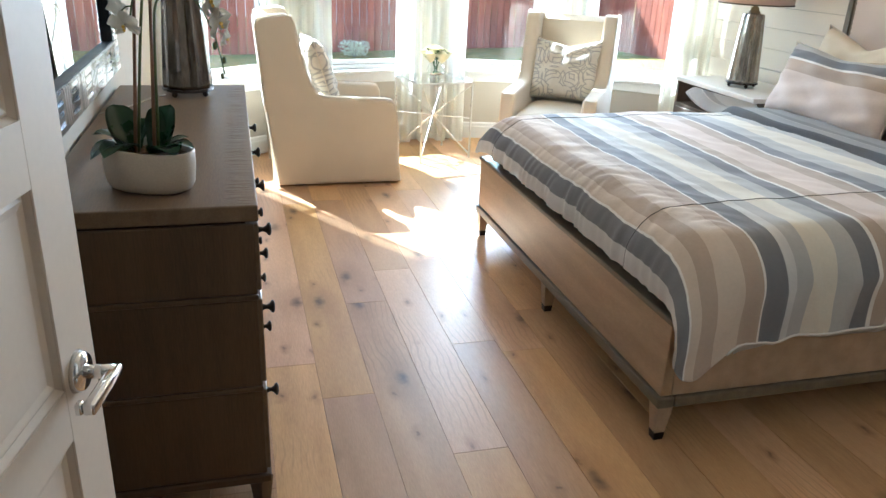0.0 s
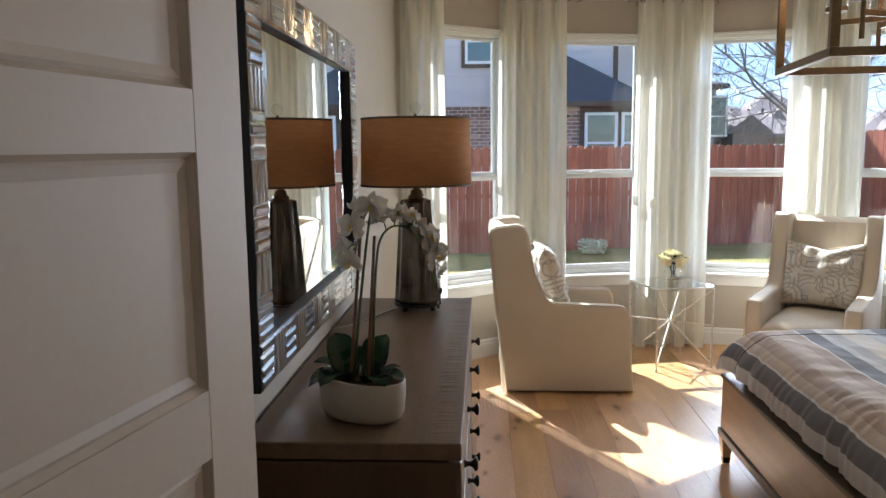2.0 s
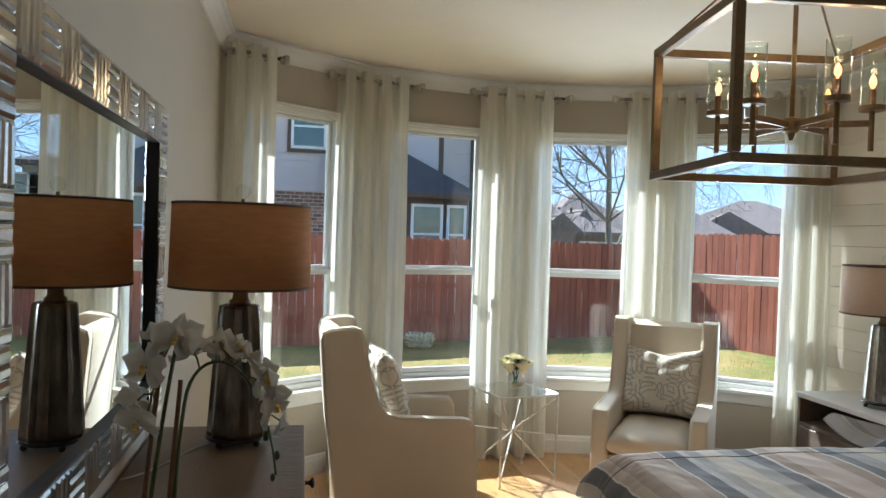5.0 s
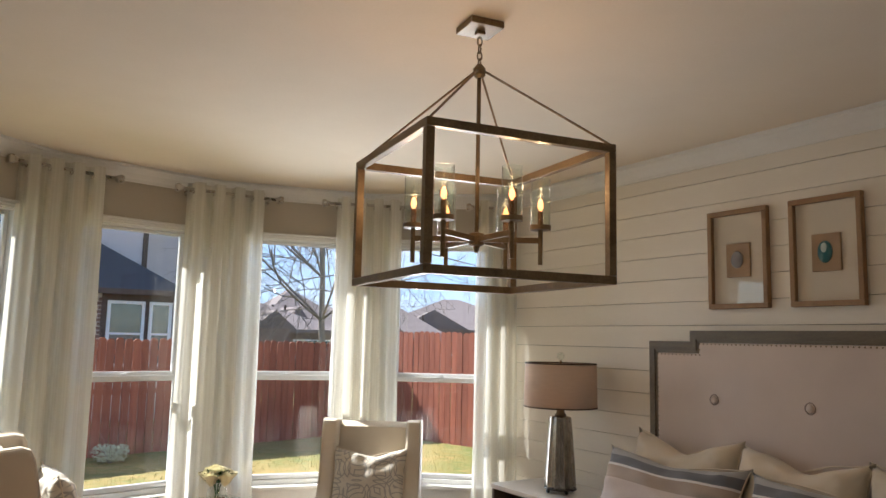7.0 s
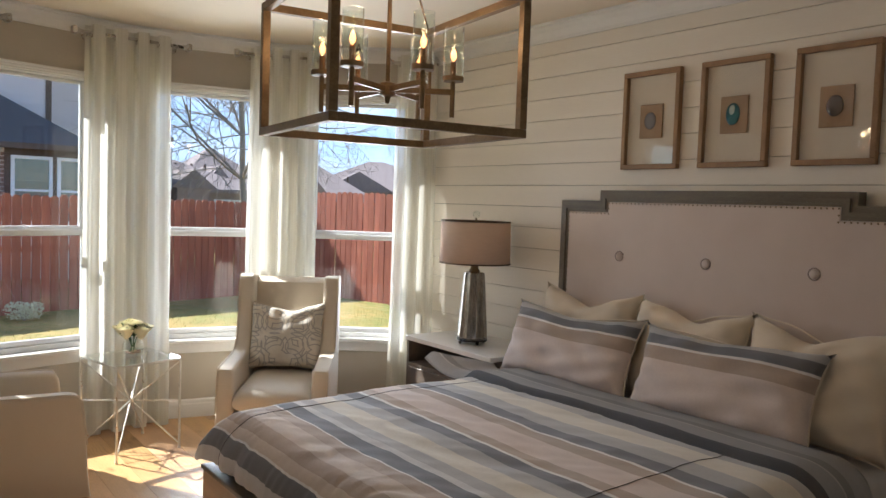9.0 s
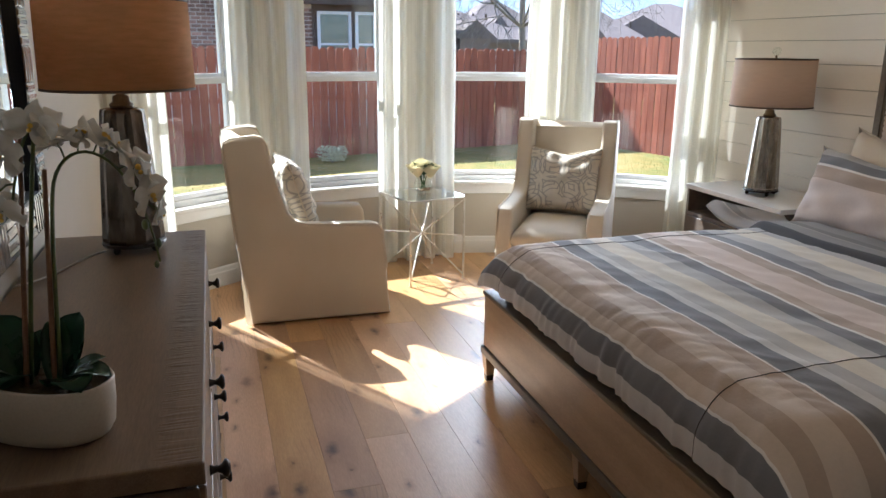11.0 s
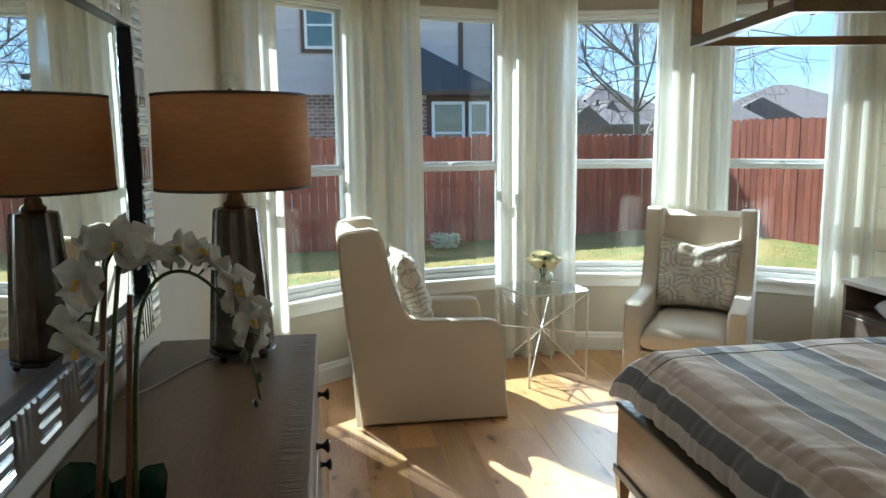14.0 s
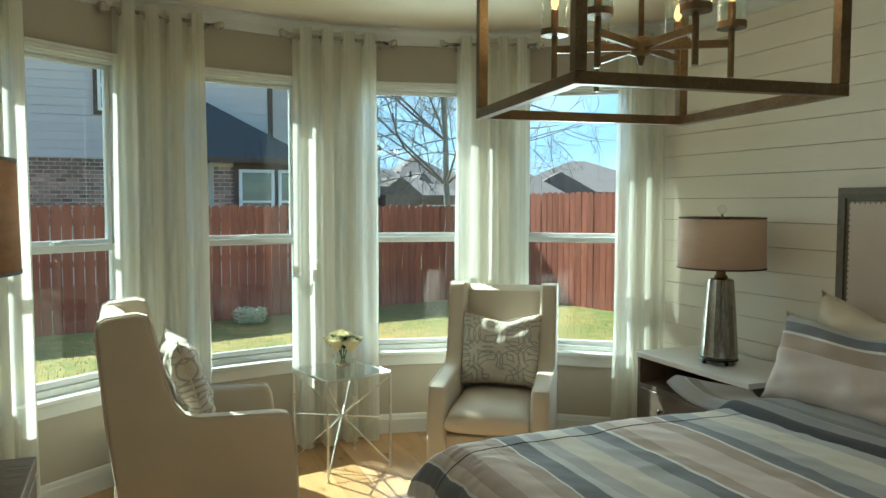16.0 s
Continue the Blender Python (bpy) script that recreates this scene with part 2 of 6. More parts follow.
WALL = mat("wall_paint", (0.52, 0.475, 0.40), (0.495, 0.45, 0.375), rough=0.8, scale=3, fine=160, bump=0.0012, spec=0.25)
CEIL = mat("ceiling_paint", (0.86, 0.765, 0.63), (0.83, 0.735, 0.60), rough=0.9, scale=4, fine=120, bump=0.0015, spec=0.2)
TRIM = mat("trim_paint", (0.80, 0.79, 0.76), (0.77, 0.76, 0.73), rough=0.38, scale=4, fine=40)
SHIP = mat("shiplap_paint", (0.84, 0.785, 0.69), (0.80, 0.745, 0.65), rough=0.45, scale=2, stretch=(1, 0.3, 4), fine=70, bump=0.0004, vary=0.02)
GROOVE = mat("groove_shade", (0.30, 0.27, 0.23), rough=0.9)
VINYL = mat("window_vinyl", (0.82, 0.83, 0.84), (0.78, 0.79, 0.80), rough=0.35, scale=4)
PANE = clear_glass("window_pane")
GLASS = clear_glass("clear_glass", (0.96, 0.985, 0.97), 1.5)
OAK = oak_floor()
GAP = mat("plank_gap", (0.13, 0.085, 0.05), rough=0.9)
CURTAIN = drape("curtain_cloth", (0.93, 0.915, 0.85), (0.87, 0.85, 0.775), through_light=0.57, gap=0.22)
STEEL = mat("brushed_nickel", (0.55, 0.52, 0.47), (0.42, 0.39, 0.35), rough=0.28, metal=1.0, scale=20)
CHROME = mat("chrome", (0.82, 0.82, 0.82), (0.75, 0.75, 0.75), rough=0.1, metal=1.0, scale=10)
SILVER = mat("silver_leaf", (0.78, 0.76, 0.72), (0.6, 0.57, 0.5), rough=0.3, metal=0.85, scale=25)
BRONZE = mat("aged_brass", (0.25, 0.175, 0.092), (0.15, 0.102, 0.052), rough=0.42, metal=0.5, scale=15)
DARK_METAL = mat("dark_bronze", (0.04, 0.033, 0.028), (0.025, 0.02, 0.018), rough=0.35, metal=0.7, scale=15)
DOOR = mat("door_paint", (0.65, 0.555, 0.45), (0.62, 0.525, 0.425), rough=0.55, scale=3, fine=90, bump=0.0003)
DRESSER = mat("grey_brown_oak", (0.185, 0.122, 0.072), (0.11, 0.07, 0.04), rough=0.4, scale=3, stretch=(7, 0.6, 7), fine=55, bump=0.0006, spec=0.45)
# same oak with upright grain; shade of ends and base put into the colour
DRESSER_END_SHADED = mat("grey_brown_oak_upright_shaded", (0.105, 0.064, 0.034), (0.062, 0.037, 0.02), rough=0.45, scale=3, stretch=(7, 7, 0.5), fine=55, bump=0.0006, spec=0.4)
SOCKET = mat("drawer_shadow_gap", (0.03, 0.022, 0.017), rough=0.9)
BEDWOOD = mat("weathered_oak", (0.46, 0.335, 0.22), (0.33, 0.235, 0.15), rough=0.42, scale=3, stretch=(6, 0.8, 6), fine=60, bump=0.0006)
BEDTRIM = mat("grey_weathered_oak", (0.18, 0.147, 0.10), (0.11, 0.088, 0.06), rough=0.45, scale=4, stretch=(6, 0.8, 6), fine=60, bump=0.0006)
LINEN = mat("linen_upholstery", (0.66, 0.565, 0.51), (0.62, 0.525, 0.47), rough=0.9, scale=6, fine=500, bump=0.0006, sheen=0.3, spec=0.2)
CHAIR = mat("cream_slipcover", (0.70, 0.62, 0.505), (0.65, 0.57, 0.455), rough=0.9, scale=4, fine=420, bump=0.004, sheen=0.25, spec=0.2)
PILLOW = mat("beige_pillow_cloth", (0.72, 0.63, 0.50), (0.66, 0.57, 0.44), rough=0.9, scale=6, fine=500, bump=0.0006, sheen=0.25, spec=0.2)
SHEET = mat("white_cotton", (0.74, 0.71, 0.68), (0.68, 0.65, 0.62), rough=0.9, scale=6, fine=500, bump=0.0006)


def shade_cloth(name, a, b, k):
    """Lampshade linen that lets some light through."""
    m = mat(name, a, b, rough=0.85, scale=14, stretch=(1, 1, 6), fine=300, bump=0.0006, spec=0.2)
    n, l = m.node_tree.nodes, m.node_tree.links
    t, x = n.new("ShaderNodeBsdfTranslucent"), n.new("ShaderNodeMixShader")
    l.new(n["Principled BSDF"].inputs["Base Color"].links[0].from_socket, t.inputs["Color"])
    x.inputs[0].default_value = k
    l.new(n["Principled BSDF"].outputs[0], x.inputs[1])
    l.new(t.outputs[0], x.inputs[2])
    l.new(x.outputs[0], n["Material Output"].inputs["Surface"])
    return m


SHADE = shade_cloth("tan_shade_linen", (0.77, 0.49, 0.27), (0.62, 0.38, 0.20), 0.55)
SHADE_LIGHT = shade_cloth("taupe_shade_linen", (0.80, 0.63, 0.50), (0.75, 0.58, 0.455), 0.3)
PETAL = shade_cloth("white_petal", (0.62, 0.585, 0.51), (0.54, 0.50, 0.42), 0.3)
SHADE_TRIM = mat("brown_shade_trim", (0.11, 0.075, 0.05), rough=0.8)
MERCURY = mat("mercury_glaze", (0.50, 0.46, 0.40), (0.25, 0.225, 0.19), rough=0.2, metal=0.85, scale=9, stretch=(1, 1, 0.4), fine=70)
POT = mat("white_ceramic", (0.54, 0.465, 0.37), (0.46, 0.39, 0.305), rough=0.5, scale=9, fine=200, bump=0.0008)
LEAF = mat("orchid_leaf", (0.022, 0.075, 0.028), (0.012, 0.045, 0.018), rough=0.28, scale=14, fine=90, spec=0.6)
STEM = mat("orchid_stem", (0.10, 0.13, 0.03), (0.06, 0.08, 0.02), rough=0.5, scale=20)
STAKE = mat("brown_stake", (0.20, 0.10, 0.045), (0.13, 0.06, 0.03), rough=0.6, scale=20)
YELLOW = mat("yellow_centre", (0.75, 0.50, 0.08), (0.6, 0.35, 0.05), rough=0.6)
MOSS = mat("dark_moss", (0.10, 0.065, 0.03), (0.04, 0.028, 0.015), rough=0.95, scale=60, bump=0.006)
ROSE = mat("pale_yellow_rose", (0.86, 0.82, 0.62), (0.82, 0.75, 0.50), rough=0.6, scale=30)
FOLIAGE = mat("bouquet_leaf", (0.06, 0.14, 0.03), (0.03, 0.08, 0.02), rough=0.5, scale=30)
PEBBLE = mat("brown_pebbles", (0.35, 0.24, 0.16), (0.2, 0.13, 0.08), rough=0.6, scale=60)
BLACK = mat("black_frame", (0.012, 0.014, 0.018), (0.008, 0.009, 0.012), rough=0.4, scale=10)
MIRROR = mat("mirror_silver", (0.86, 0.88, 0.87), (0.85, 0.87, 0.86), rough=0.0, metal=1.0)
MIRROR.node_tree.nodes["Principled BSDF"].inputs["Roughness"].links and MIRROR.node_tree.links.remove(MIRROR.node_tree.nodes["Principled BSDF"].inputs["Roughness"].links[0])
MIRROR.node_tree.nodes["Principled BSDF"].inputs["Roughness"].default_value = 0.0
# darker copy of the lamp glaze, with the backlit body's shade in the colour
MERCURY_SHADED = mat("shaded_mercury_glaze", (0.22, 0.185, 0.15), (0.085, 0.07, 0.057), rough=0.16, metal=0.8, scale=9, stretch=(1, 1, 0.4), fine=70)
FAR_BRICK = mat("far_house_brick", (0.30, 0.225, 0.19), (0.22, 0.165, 0.145), rough=0.9, scale=2, fine=20)
FAR_SIDING = mat("far_grey_siding", (0.30, 0.30, 0.33), (0.26, 0.26, 0.29), rough=0.8, scale=2)
FACET = mat("bevelled_mirror_tile", (0.70, 0.70, 0.68), (0.52, 0.52, 0.52), rough=0.14, metal=1.0, scale=6, vary=0.25)
WHITE_TOP = mat("white_lacquer_top", (0.78, 0.76, 0.73), (0.74, 0.72, 0.69), rough=0.3, scale=4)
NIGHT = mat("taupe_nightstand", (0.16, 0.125, 0.10), (0.10, 0.078, 0.06), rough=0.45, scale=4, stretch=(6, 1, 6), fine=60)
PICWOOD = mat("rustic_oak_frame", (0.36, 0.22, 0.11), (0.24, 0.14, 0.07), rough=0.6, scale=8, stretch=(3, 3, 1), fine=90, bump=0.001)
MATBOARD = mat("cream_mat", (0.68, 0.61, 0.50), (0.65, 0.58, 0.47), rough=0.9, scale=5)
PLAQUE = mat("wood_plaque", (0.40, 0.26, 0.14), (0.30, 0.19, 0.10), rough=0.7, scale=9, stretch=(3, 1, 1))
AGATE = [mat("agate_teal", (0.03, 0.16, 0.17), (0.01, 0.07, 0.09), rough=0.25, scale=25), mat("agate_grey", (0.25, 0.23, 0.23), (0.13, 0.12, 0.13), rough=0.25, scale=25),
         mat("agate_dark", (0.10, 0.07, 0.06), (0.05, 0.035, 0.03), rough=0.25, scale=25), mat("agate_pale", (0.55, 0.62, 0.55), (0.35, 0.42, 0.38), rough=0.3, scale=30)]
BULB = glow("warm_filament", (1.0, 0.30, 0.085), 2.3)
CANDLE = mat("brass_candle_sleeve", (0.22, 0.12, 0.06), (0.16, 0.08, 0.04), rough=0.35, metal=0.8)
SEAM = mat("dark_piping", (0.06, 0.055, 0.055), rough=0.9)
DIMPLE_SHADE = mat("linen_dimple_shade", (0.33, 0.27, 0.24), (0.29, 0.235, 0.21), rough=0.95, scale=20)
CORD = mat("clear_cord", (0.5, 0.45, 0.38), rough=0.5)
HALL = mat("hall_paint", (0.60, 0.56, 0.50), rough=0.8)
GRASS_SOIL = mat("winter_lawn", (0.42, 0.27, 0.095), (0.12, 0.16, 0.03), rough=0.95, scale=0.55, fine=9, bump=0.02)
BLADE = mat("grass_blade", (0.20, 0.24, 0.05), (0.42, 0.28, 0.10), rough=0.8, scale=0.7, fine=3)
FENCE = mat("red_stained_cedar", (0.40, 0.135, 0.08), (0.25, 0.072, 0.044), rough=0.75, scale=3, stretch=(6, 6, 0.6), fine=40, bump=0.002, vary=0.2)
BRICK = mat("house_brick", (0.50, 0.32, 0.26), (0.20, 0.12, 0.10), rough=0.9, scale=5, fine=60, bump=0.003, vary=0.55)
MORTAR = mat("mortar", (0.78, 0.74, 0.70), rough=0.95)
SIDING = mat("grey_lap_siding", (0.60, 0.56, 0.585), (0.56, 0.52, 0.545), rough=0.7, scale=3, vary=0.03)
HOUSE_TRIM = mat("brown_house_trim", (0.10, 0.07, 0.055), rough=0.7)
ROOF = mat("dark_shingle", (0.085, 0.09, 0.105), (0.055, 0.058, 0.07), rough=0.9, scale=5, fine=40, bump=0.006)
ROOF_BROWN = mat("brown_shingle", (0.25, 0.205, 0.20), (0.18, 0.145, 0.14), rough=0.9, scale=4, fine=30, bump=0.006)
HOUSE_GLASS = mat("house_window_glass", (0.05, 0.10, 0.12), (0.03, 0.06, 0.07), rough=0.08, spec=0.9)
BARK = mat("grey_bark", (0.36, 0.31, 0.27), (0.22, 0.19, 0.165), rough=0.9, scale=14, stretch=(1, 1, 0.3), bump=0.006)
SHRUB = mat("pale_shrub", (0.72, 0.68, 0.46), (0.5, 0.49, 0.3), rough=0.8, scale=20)
EXTERIOR = mat("outer_wall", (0.40, 0.36, 0.33), rough=0.9)


# ---- building blocks ----
def part(name, bm, material, parent=None, label="", smooth=False):
    me = bpy.data.meshes.new(name)
    if smooth == "auto":
        for e in bm.edges:
            e.smooth = len(e.link_faces) == 2 and e.calc_face_angle(0) < 0.7
    bm.to_mesh(me)
    bm.free()
    for k in (material if isinstance(material, (list, tuple)) else (material,)):
        me.materials.append(k)
    if smooth:
        me.polygons.foreach_set("use_smooth", [True] * len(me.polygons))
    ob = new(name, me)
    ob.parent = parent
    return tagged(ob, label)


def thing(name, label, category, m=None, group="", kind=""):
    ob = new(name)
    ob.empty_display_size = 0.1
    if m is not None:
        ob.matrix_basis = m
    return tagged(ob, label, category, group, kind)


def B():
    return bmesh.new()


def box(bm, x0, x1, y0, y1, z0, z1, bevel=0.0, seg=2, m=None):
    r = bmesh.ops.create_cube(bm, size=1.0)
    vs = r["verts"]
    for v in vs:
        v.co = Vector((x0 + (v.co.x + 0.5) * (x1 - x0), y0 + (v.co.y + 0.5) * (y1 - y0), z0 + (v.co.z + 0.5) * (z1 - z0)))
    if m is not None:
        bmesh.ops.transform(bm, matrix=m, verts=vs)
    if bevel:
        es = list({e for v in vs for e in v.link_edges})
        bmesh.ops.bevel(bm, geom=es, offset=bevel, segments=seg, affect="EDGES", profile=0.5)
    return bm


def rod(bm, a, b, r0, r1=None, seg=10):
    a, b = Vector(a), Vector(b)
    d = b - a
    m = Matrix.Translation((a + b) / 2) @ d.to_track_quat("Z", "Y").to_matrix().to_4x4()
    bmesh.ops.create_cone(bm, cap_ends=True, segments=seg, radius1=r0, radius2=r0 if r1 is None else r1, depth=d.length, matrix=m)
    return bm


def lathe(bm, profile, seg=24, m=None, flute=0.0, flutes=0):
    """Turn (radius, height) pairs about z."""
    rings = []
    for r, z in profile:
        ring = []
        for i in range(seg):
            a = 2 * math.pi * i / seg
            k = r * (1 - flute * abs(math.sin(a * flutes / 2))) if flutes else r
            p = Vector((k * math.cos(a), k * math.sin(a), z))
            ring.append(bm.verts.new(m @ p if m is not None else p))
        rings.append(ring)
    for q0, q1 in zip(rings, rings[1:]):
        for i in range(seg):
            j = (i + 1) % seg
            bm.faces.new((q0[i], q0[j], q1[j], q1[i]))
    bm.faces.new(list(reversed(rings[0])))
    bm.faces.new(rings[-1])
    return bm


def tube(bm, pts, r, seg=6, r1=None):
    pts = [Vector(p) for p in pts]
    rings = []
    for i, p in enumerate(pts):
        d = (pts[min(i + 1, len(pts) - 1)] - pts[max(i - 1, 0)]).normalized()
        q = d.to_track_quat("Z", "Y")
        k = r + ((r1 if r1 is not None else r) - r) * i / (len(pts) - 1)
        rings.append([bm.verts.new(p + q @ Vector((k * math.cos(2 * math.pi * j / seg), k * math.sin(2 * math.pi * j / seg), 0))) for j in range(seg)])
    for a, b in zip(rings, rings[1:]):
        for j in range(seg):
            k = (j + 1) % seg
            bm.faces.new((a[j], a[k], b[k], b[j]))
    bm.faces.new(list(reversed(rings[0])))
    bm.faces.new(rings[-1])
    return bm


def ball(bm, c, r, seg=12, rings=8, squash=(1, 1, 1), m=None):
    t = Matrix.Translation(c) @ (m or Matrix()) @ Matrix.Diagonal((*squash, 1))
    bmesh.ops.create_uvsphere(bm, u_segments=seg, v_segments=rings, radius=r, matrix=t)
    return bm


def prism(bm, pts, y0, y1, bevel=0.0, seg=2):
    """An outline in x and z, given thickness in y."""
    a = [bm.verts.new((x, y0, z)) for x, z in pts]
    b = [bm.verts.new((x, y1, z)) for x, z in pts]
    fs = [bm.faces.new(a), bm.faces.new(list(reversed(b)))]
    n = len(pts)
    for i in range(n):
        j = (i + 1) % n
        fs.append(bm.faces.new((a[j], a[i], b[i], b[j])))
    bmesh.ops.recalc_face_normals(bm, faces=fs)
    if bevel:
        es = list({e for f in fs[:2] for e in f.edges})
        bmesh.ops.bevel(bm, geom=es, offset=bevel, segments=seg, affect="EDGES", profile=0.5)
    return bm


def bezier(a, b, c, d, n=14):
    a, b, c, d = (Vector(q) for q in (a, b, c, d))
    return [a * (1 - t) ** 3 + b * 3 * t * (1 - t) ** 2 + c * 3 * t * t * (1 - t) + d * t ** 3 for t in (i / n for i in range(n + 1))]


def grid(bm, nu, nv, f, uv=None):
    """A sheet of quads from f(u, v), with a UV layer from uv(u, v)."""
    vs = [[bm.verts.new(f(i / nu, j / nv)) for j in range(nv + 1)] for i in range(nu + 1)]
    layer = bm.loops.layers.uv.verify() if uv else None
    for i in range(nu):
        for j in range(nv):
            face = bm.faces.new((vs[i][j], vs[i + 1][j], vs[i + 1][j + 1], vs[i][j + 1]))
            if uv:
                for lp, (a, b) in zip(face.loops, ((i, j), (i + 1, j), (i + 1, j + 1), (i, j + 1))):
                    lp[layer].uv = uv(a / nu, b / nv)
    return bm


# ---- the room's shell ----
X0, X1, YS, CEILING = -0.285, 3.78, 0.37, 2.79
XM = (X0 + X1) / 2
A1, A2, SEG = radians(37), radians(12), (X1 - X0) / 2 / (math.cos(radians(37)) + math.cos(radians(12)))
C0 = Vector((X0, 5.33, 0))
C1 = C0 + SEG * Vector((math.cos(A1), math.sin(A1), 0))
C2 = C1 + SEG * Vector((math.cos(A2), math.sin(A2), 0))
C3 = Vector((2 * XM - C1.x, C1.y, 0))
C4 = Vector((2 * XM - C0.x, C0.y, 0))
CORNERS = [C0, C1, C2, C3, C4]
OUT = 0.16
WIN_W, WIN_Z0, WIN_Z1, RAIL_Z = 0.80, 0.575, 2.408, 1.37


def facet_pose(i):
    a, b = CORNERS[i], CORNERS[i + 1]
    d = b - a
    return Matrix.Translation(a) @ Matrix.Rotation(math.atan2(d.y, d.x), 4, "Z"), d.length


def structure(name, bm, material, label, category, m=None, smooth=False):
    ob = part(name, bm, material, None, label, smooth)
    if m is not None:
        ob.matrix_basis = m
    return tagged(ob, "", category, "", "structure")


def slab(z0, z1, o):
    """The room's outline, with the hall behind it, widened by o."""
    bm = B()
    pts = [(X0 - o, -2.05), (1.25, -2.05), (1.25, YS - 0.12), (X1 + o, YS - 0.12), (X1 + o, C4.y), (C3.x + o * 0.4, C3.y + o), (C2.x, C2.y + o), (C1.x - o * 0.4, C1.y + o), (X0 - o, C0.y)]
    lo, hi = [bm.verts.new((*p, z0)) for p in pts], [bm.verts.new((*p, z1)) for p in pts]
    bm.faces.new(list(reversed(lo)))
    bm.faces.new(hi)
    for i in range(len(pts)):
        j = (i + 1) % len(pts)
        bm.faces.new((lo[i], lo[j], hi[j], hi[i]))
    return bm


floor = structure("floor", slab(-0.30, -0.012, 0.14), GAP, "dark seams under the knotty oak plank floor", "floor")
ceiling = structure("ceiling", slab(CEILING, CEILING + 0.2, 0.16), CEIL, "smooth warm white painted bedroom ceiling", "ceiling")
structure("wall_west", box(B(), X0 - 0.15, X0, -1.9, 5.33, -0.02, CEILING + 0.002), WALL, "beige painted wall behind the dresser", "wall")
east = structure("wall_east", box(B(), X1 + 0.018, X1 + 0.15, YS, 5.40, -0.02, CEILING + 0.002), GROOVE, "white shiplap accent wall behind the bed", "wall")
DOOR_X0, DOOR_X1, DOOR_H = -0.195, 0.78, 2.06
bm = B()
box(bm, X0, DOOR_X0, YS - 0.12, YS, -0.01, CEILING)
box(bm, DOOR_X1, X1 + 0.15, YS - 0.12, YS, -0.01, CEILING)
box(bm, DOOR_X0, DOOR_X1, YS - 0.12, YS, DOOR_H, CEILING)
structure("wall_south", bm, WALL, "beige painted wall with the doorway in it", "wall")
bm = B()
box(bm, 1.1, 1.25, -1.9, YS - 0.12, -0.01, CEILING)
box(bm, X0, 1.25, -2.05, -1.9, -0.01, CEILING)
structure("wall_hall", bm, HALL, "plain beige hallway wall outside the bedroom", "wall")
bm = B()
for x in (DOOR_X0, DOOR_X1 - 0.02):
    box(bm, x, x + 0.02, YS - 0.125, YS + 0.004, 0.0, DOOR_H)
box(bm, DOOR_X0 + 0.02, DOOR_X1 - 0.02, YS - 0.125, YS + 0.004, DOOR_H - 0.02, DOOR_H)
structure("door_jamb", bm, TRIM, "white painted door lining of the doorway", "door frame")

for i in range(4):
    m, length = facet_pose(i)
    h = (length - WIN_W) / 2
    bm = B()
    box(bm, 0, h, 0, OUT, -0.02, CEILING + 0.002)
    box(bm, length - h, length, 0, OUT, -0.02, CEILING + 0.002)
    box(bm, h, length - h, 0, OUT, -0.02, WIN_Z0)
    box(bm, h, length - h, 0, OUT, WIN_Z1, CEILING + 0.002)
    structure("wall_bay_%d" % (i + 1), bm, WALL, "beige painted bay wall around a tall window", "wall", m)
# unseen posts added outside the bay joints so no light leaks through
bm = B()
for c, n in zip(CORNERS, ((-0.8, 0.6), (-0.45, 0.9), (0, 1), (0.45, 0.9), (0.8, 0.6))):
    p = c + Vector((n[0], n[1], 0)) * 0.115
    rod(bm, (p.x, p.y, -0.3), (p.x, p.y, CEILING), 0.1, seg=16)
structure("wall_bay_posts", bm, EXTERIOR, "unseen posts added to stop light leaks at bay corners", "wall")

# baseboards and crown, profile by profile
BASE = [(0, 0), (0.016, 0), (0.016, 0.095), (0.012, 0.105), (0.010, 0.125), (0.004, 0.135), (0, 0.135)]
CROWN = [(0, -0.105), (0.012, -0.105), (0.016, -0.085), (0.035, -0.05), (0.062, -0.022), (0.078, -0.016), (0.082, 0), (0, 0)]


def moulding(bm, profile, a, b, inward, z, ta=0.0, tb=0.0):
    """A strip from a to b; ta and tb slant its ends into the corners."""
    a, b, n = Vector(a), Vector(b), Vector(inward)
    d = (b - a).normalized()
    ends = []
    for p, s in ((a, ta), (b, -tb)):
        ends.append([bm.verts.new(p + n * o + d * (s * o) + Vector((0, 0, z + h))) for o, h in profile])
    k = len(profile)
    fs = [bm.faces.new(ends[0]), bm.faces.new(list(reversed(ends[1])))]
    for i in range(k):
        j = (i + 1) % k
        fs.append(bm.faces.new((ends[0][j], ends[0][i], ends[1][i], ends[1][j])))
    bmesh.ops.recalc_face_normals(bm, faces=fs)


def run_of(profile, z, name, label, category, runs):
    bm = B()
    for run in runs:
        moulding(bm, profile, *run[:3], z, *run[3:])
    structure(name, bm, TRIM, label, category)


k1, k2, k3 = math.tan((math.pi / 2 - A1) / 2), math.tan((A1 - A2) / 2), math.tan(A2)
bay_runs = []
for i in range(4):
    m, length = facet_pose(i)
    inward = m.to_3x3() @ Vector((0, -1, 0))
    ends = ((k1, k2), (k2, k3), (k3, k2), (k2, k1))[i]
    bay_runs.append((CORNERS[i], CORNERS[i + 1], inward, *ends))
west = ((X0, YS, 0), (X0, C0.y, 0), (1, 0, 0), 1, k1)
east_run = ((X1, C4.y, 0), (X1, YS, 0), (-1, 0, 0), k1, 1)
south_run = ((X1, YS, 0), (X0, YS, 0), (0, 1, 0), 1, 1)
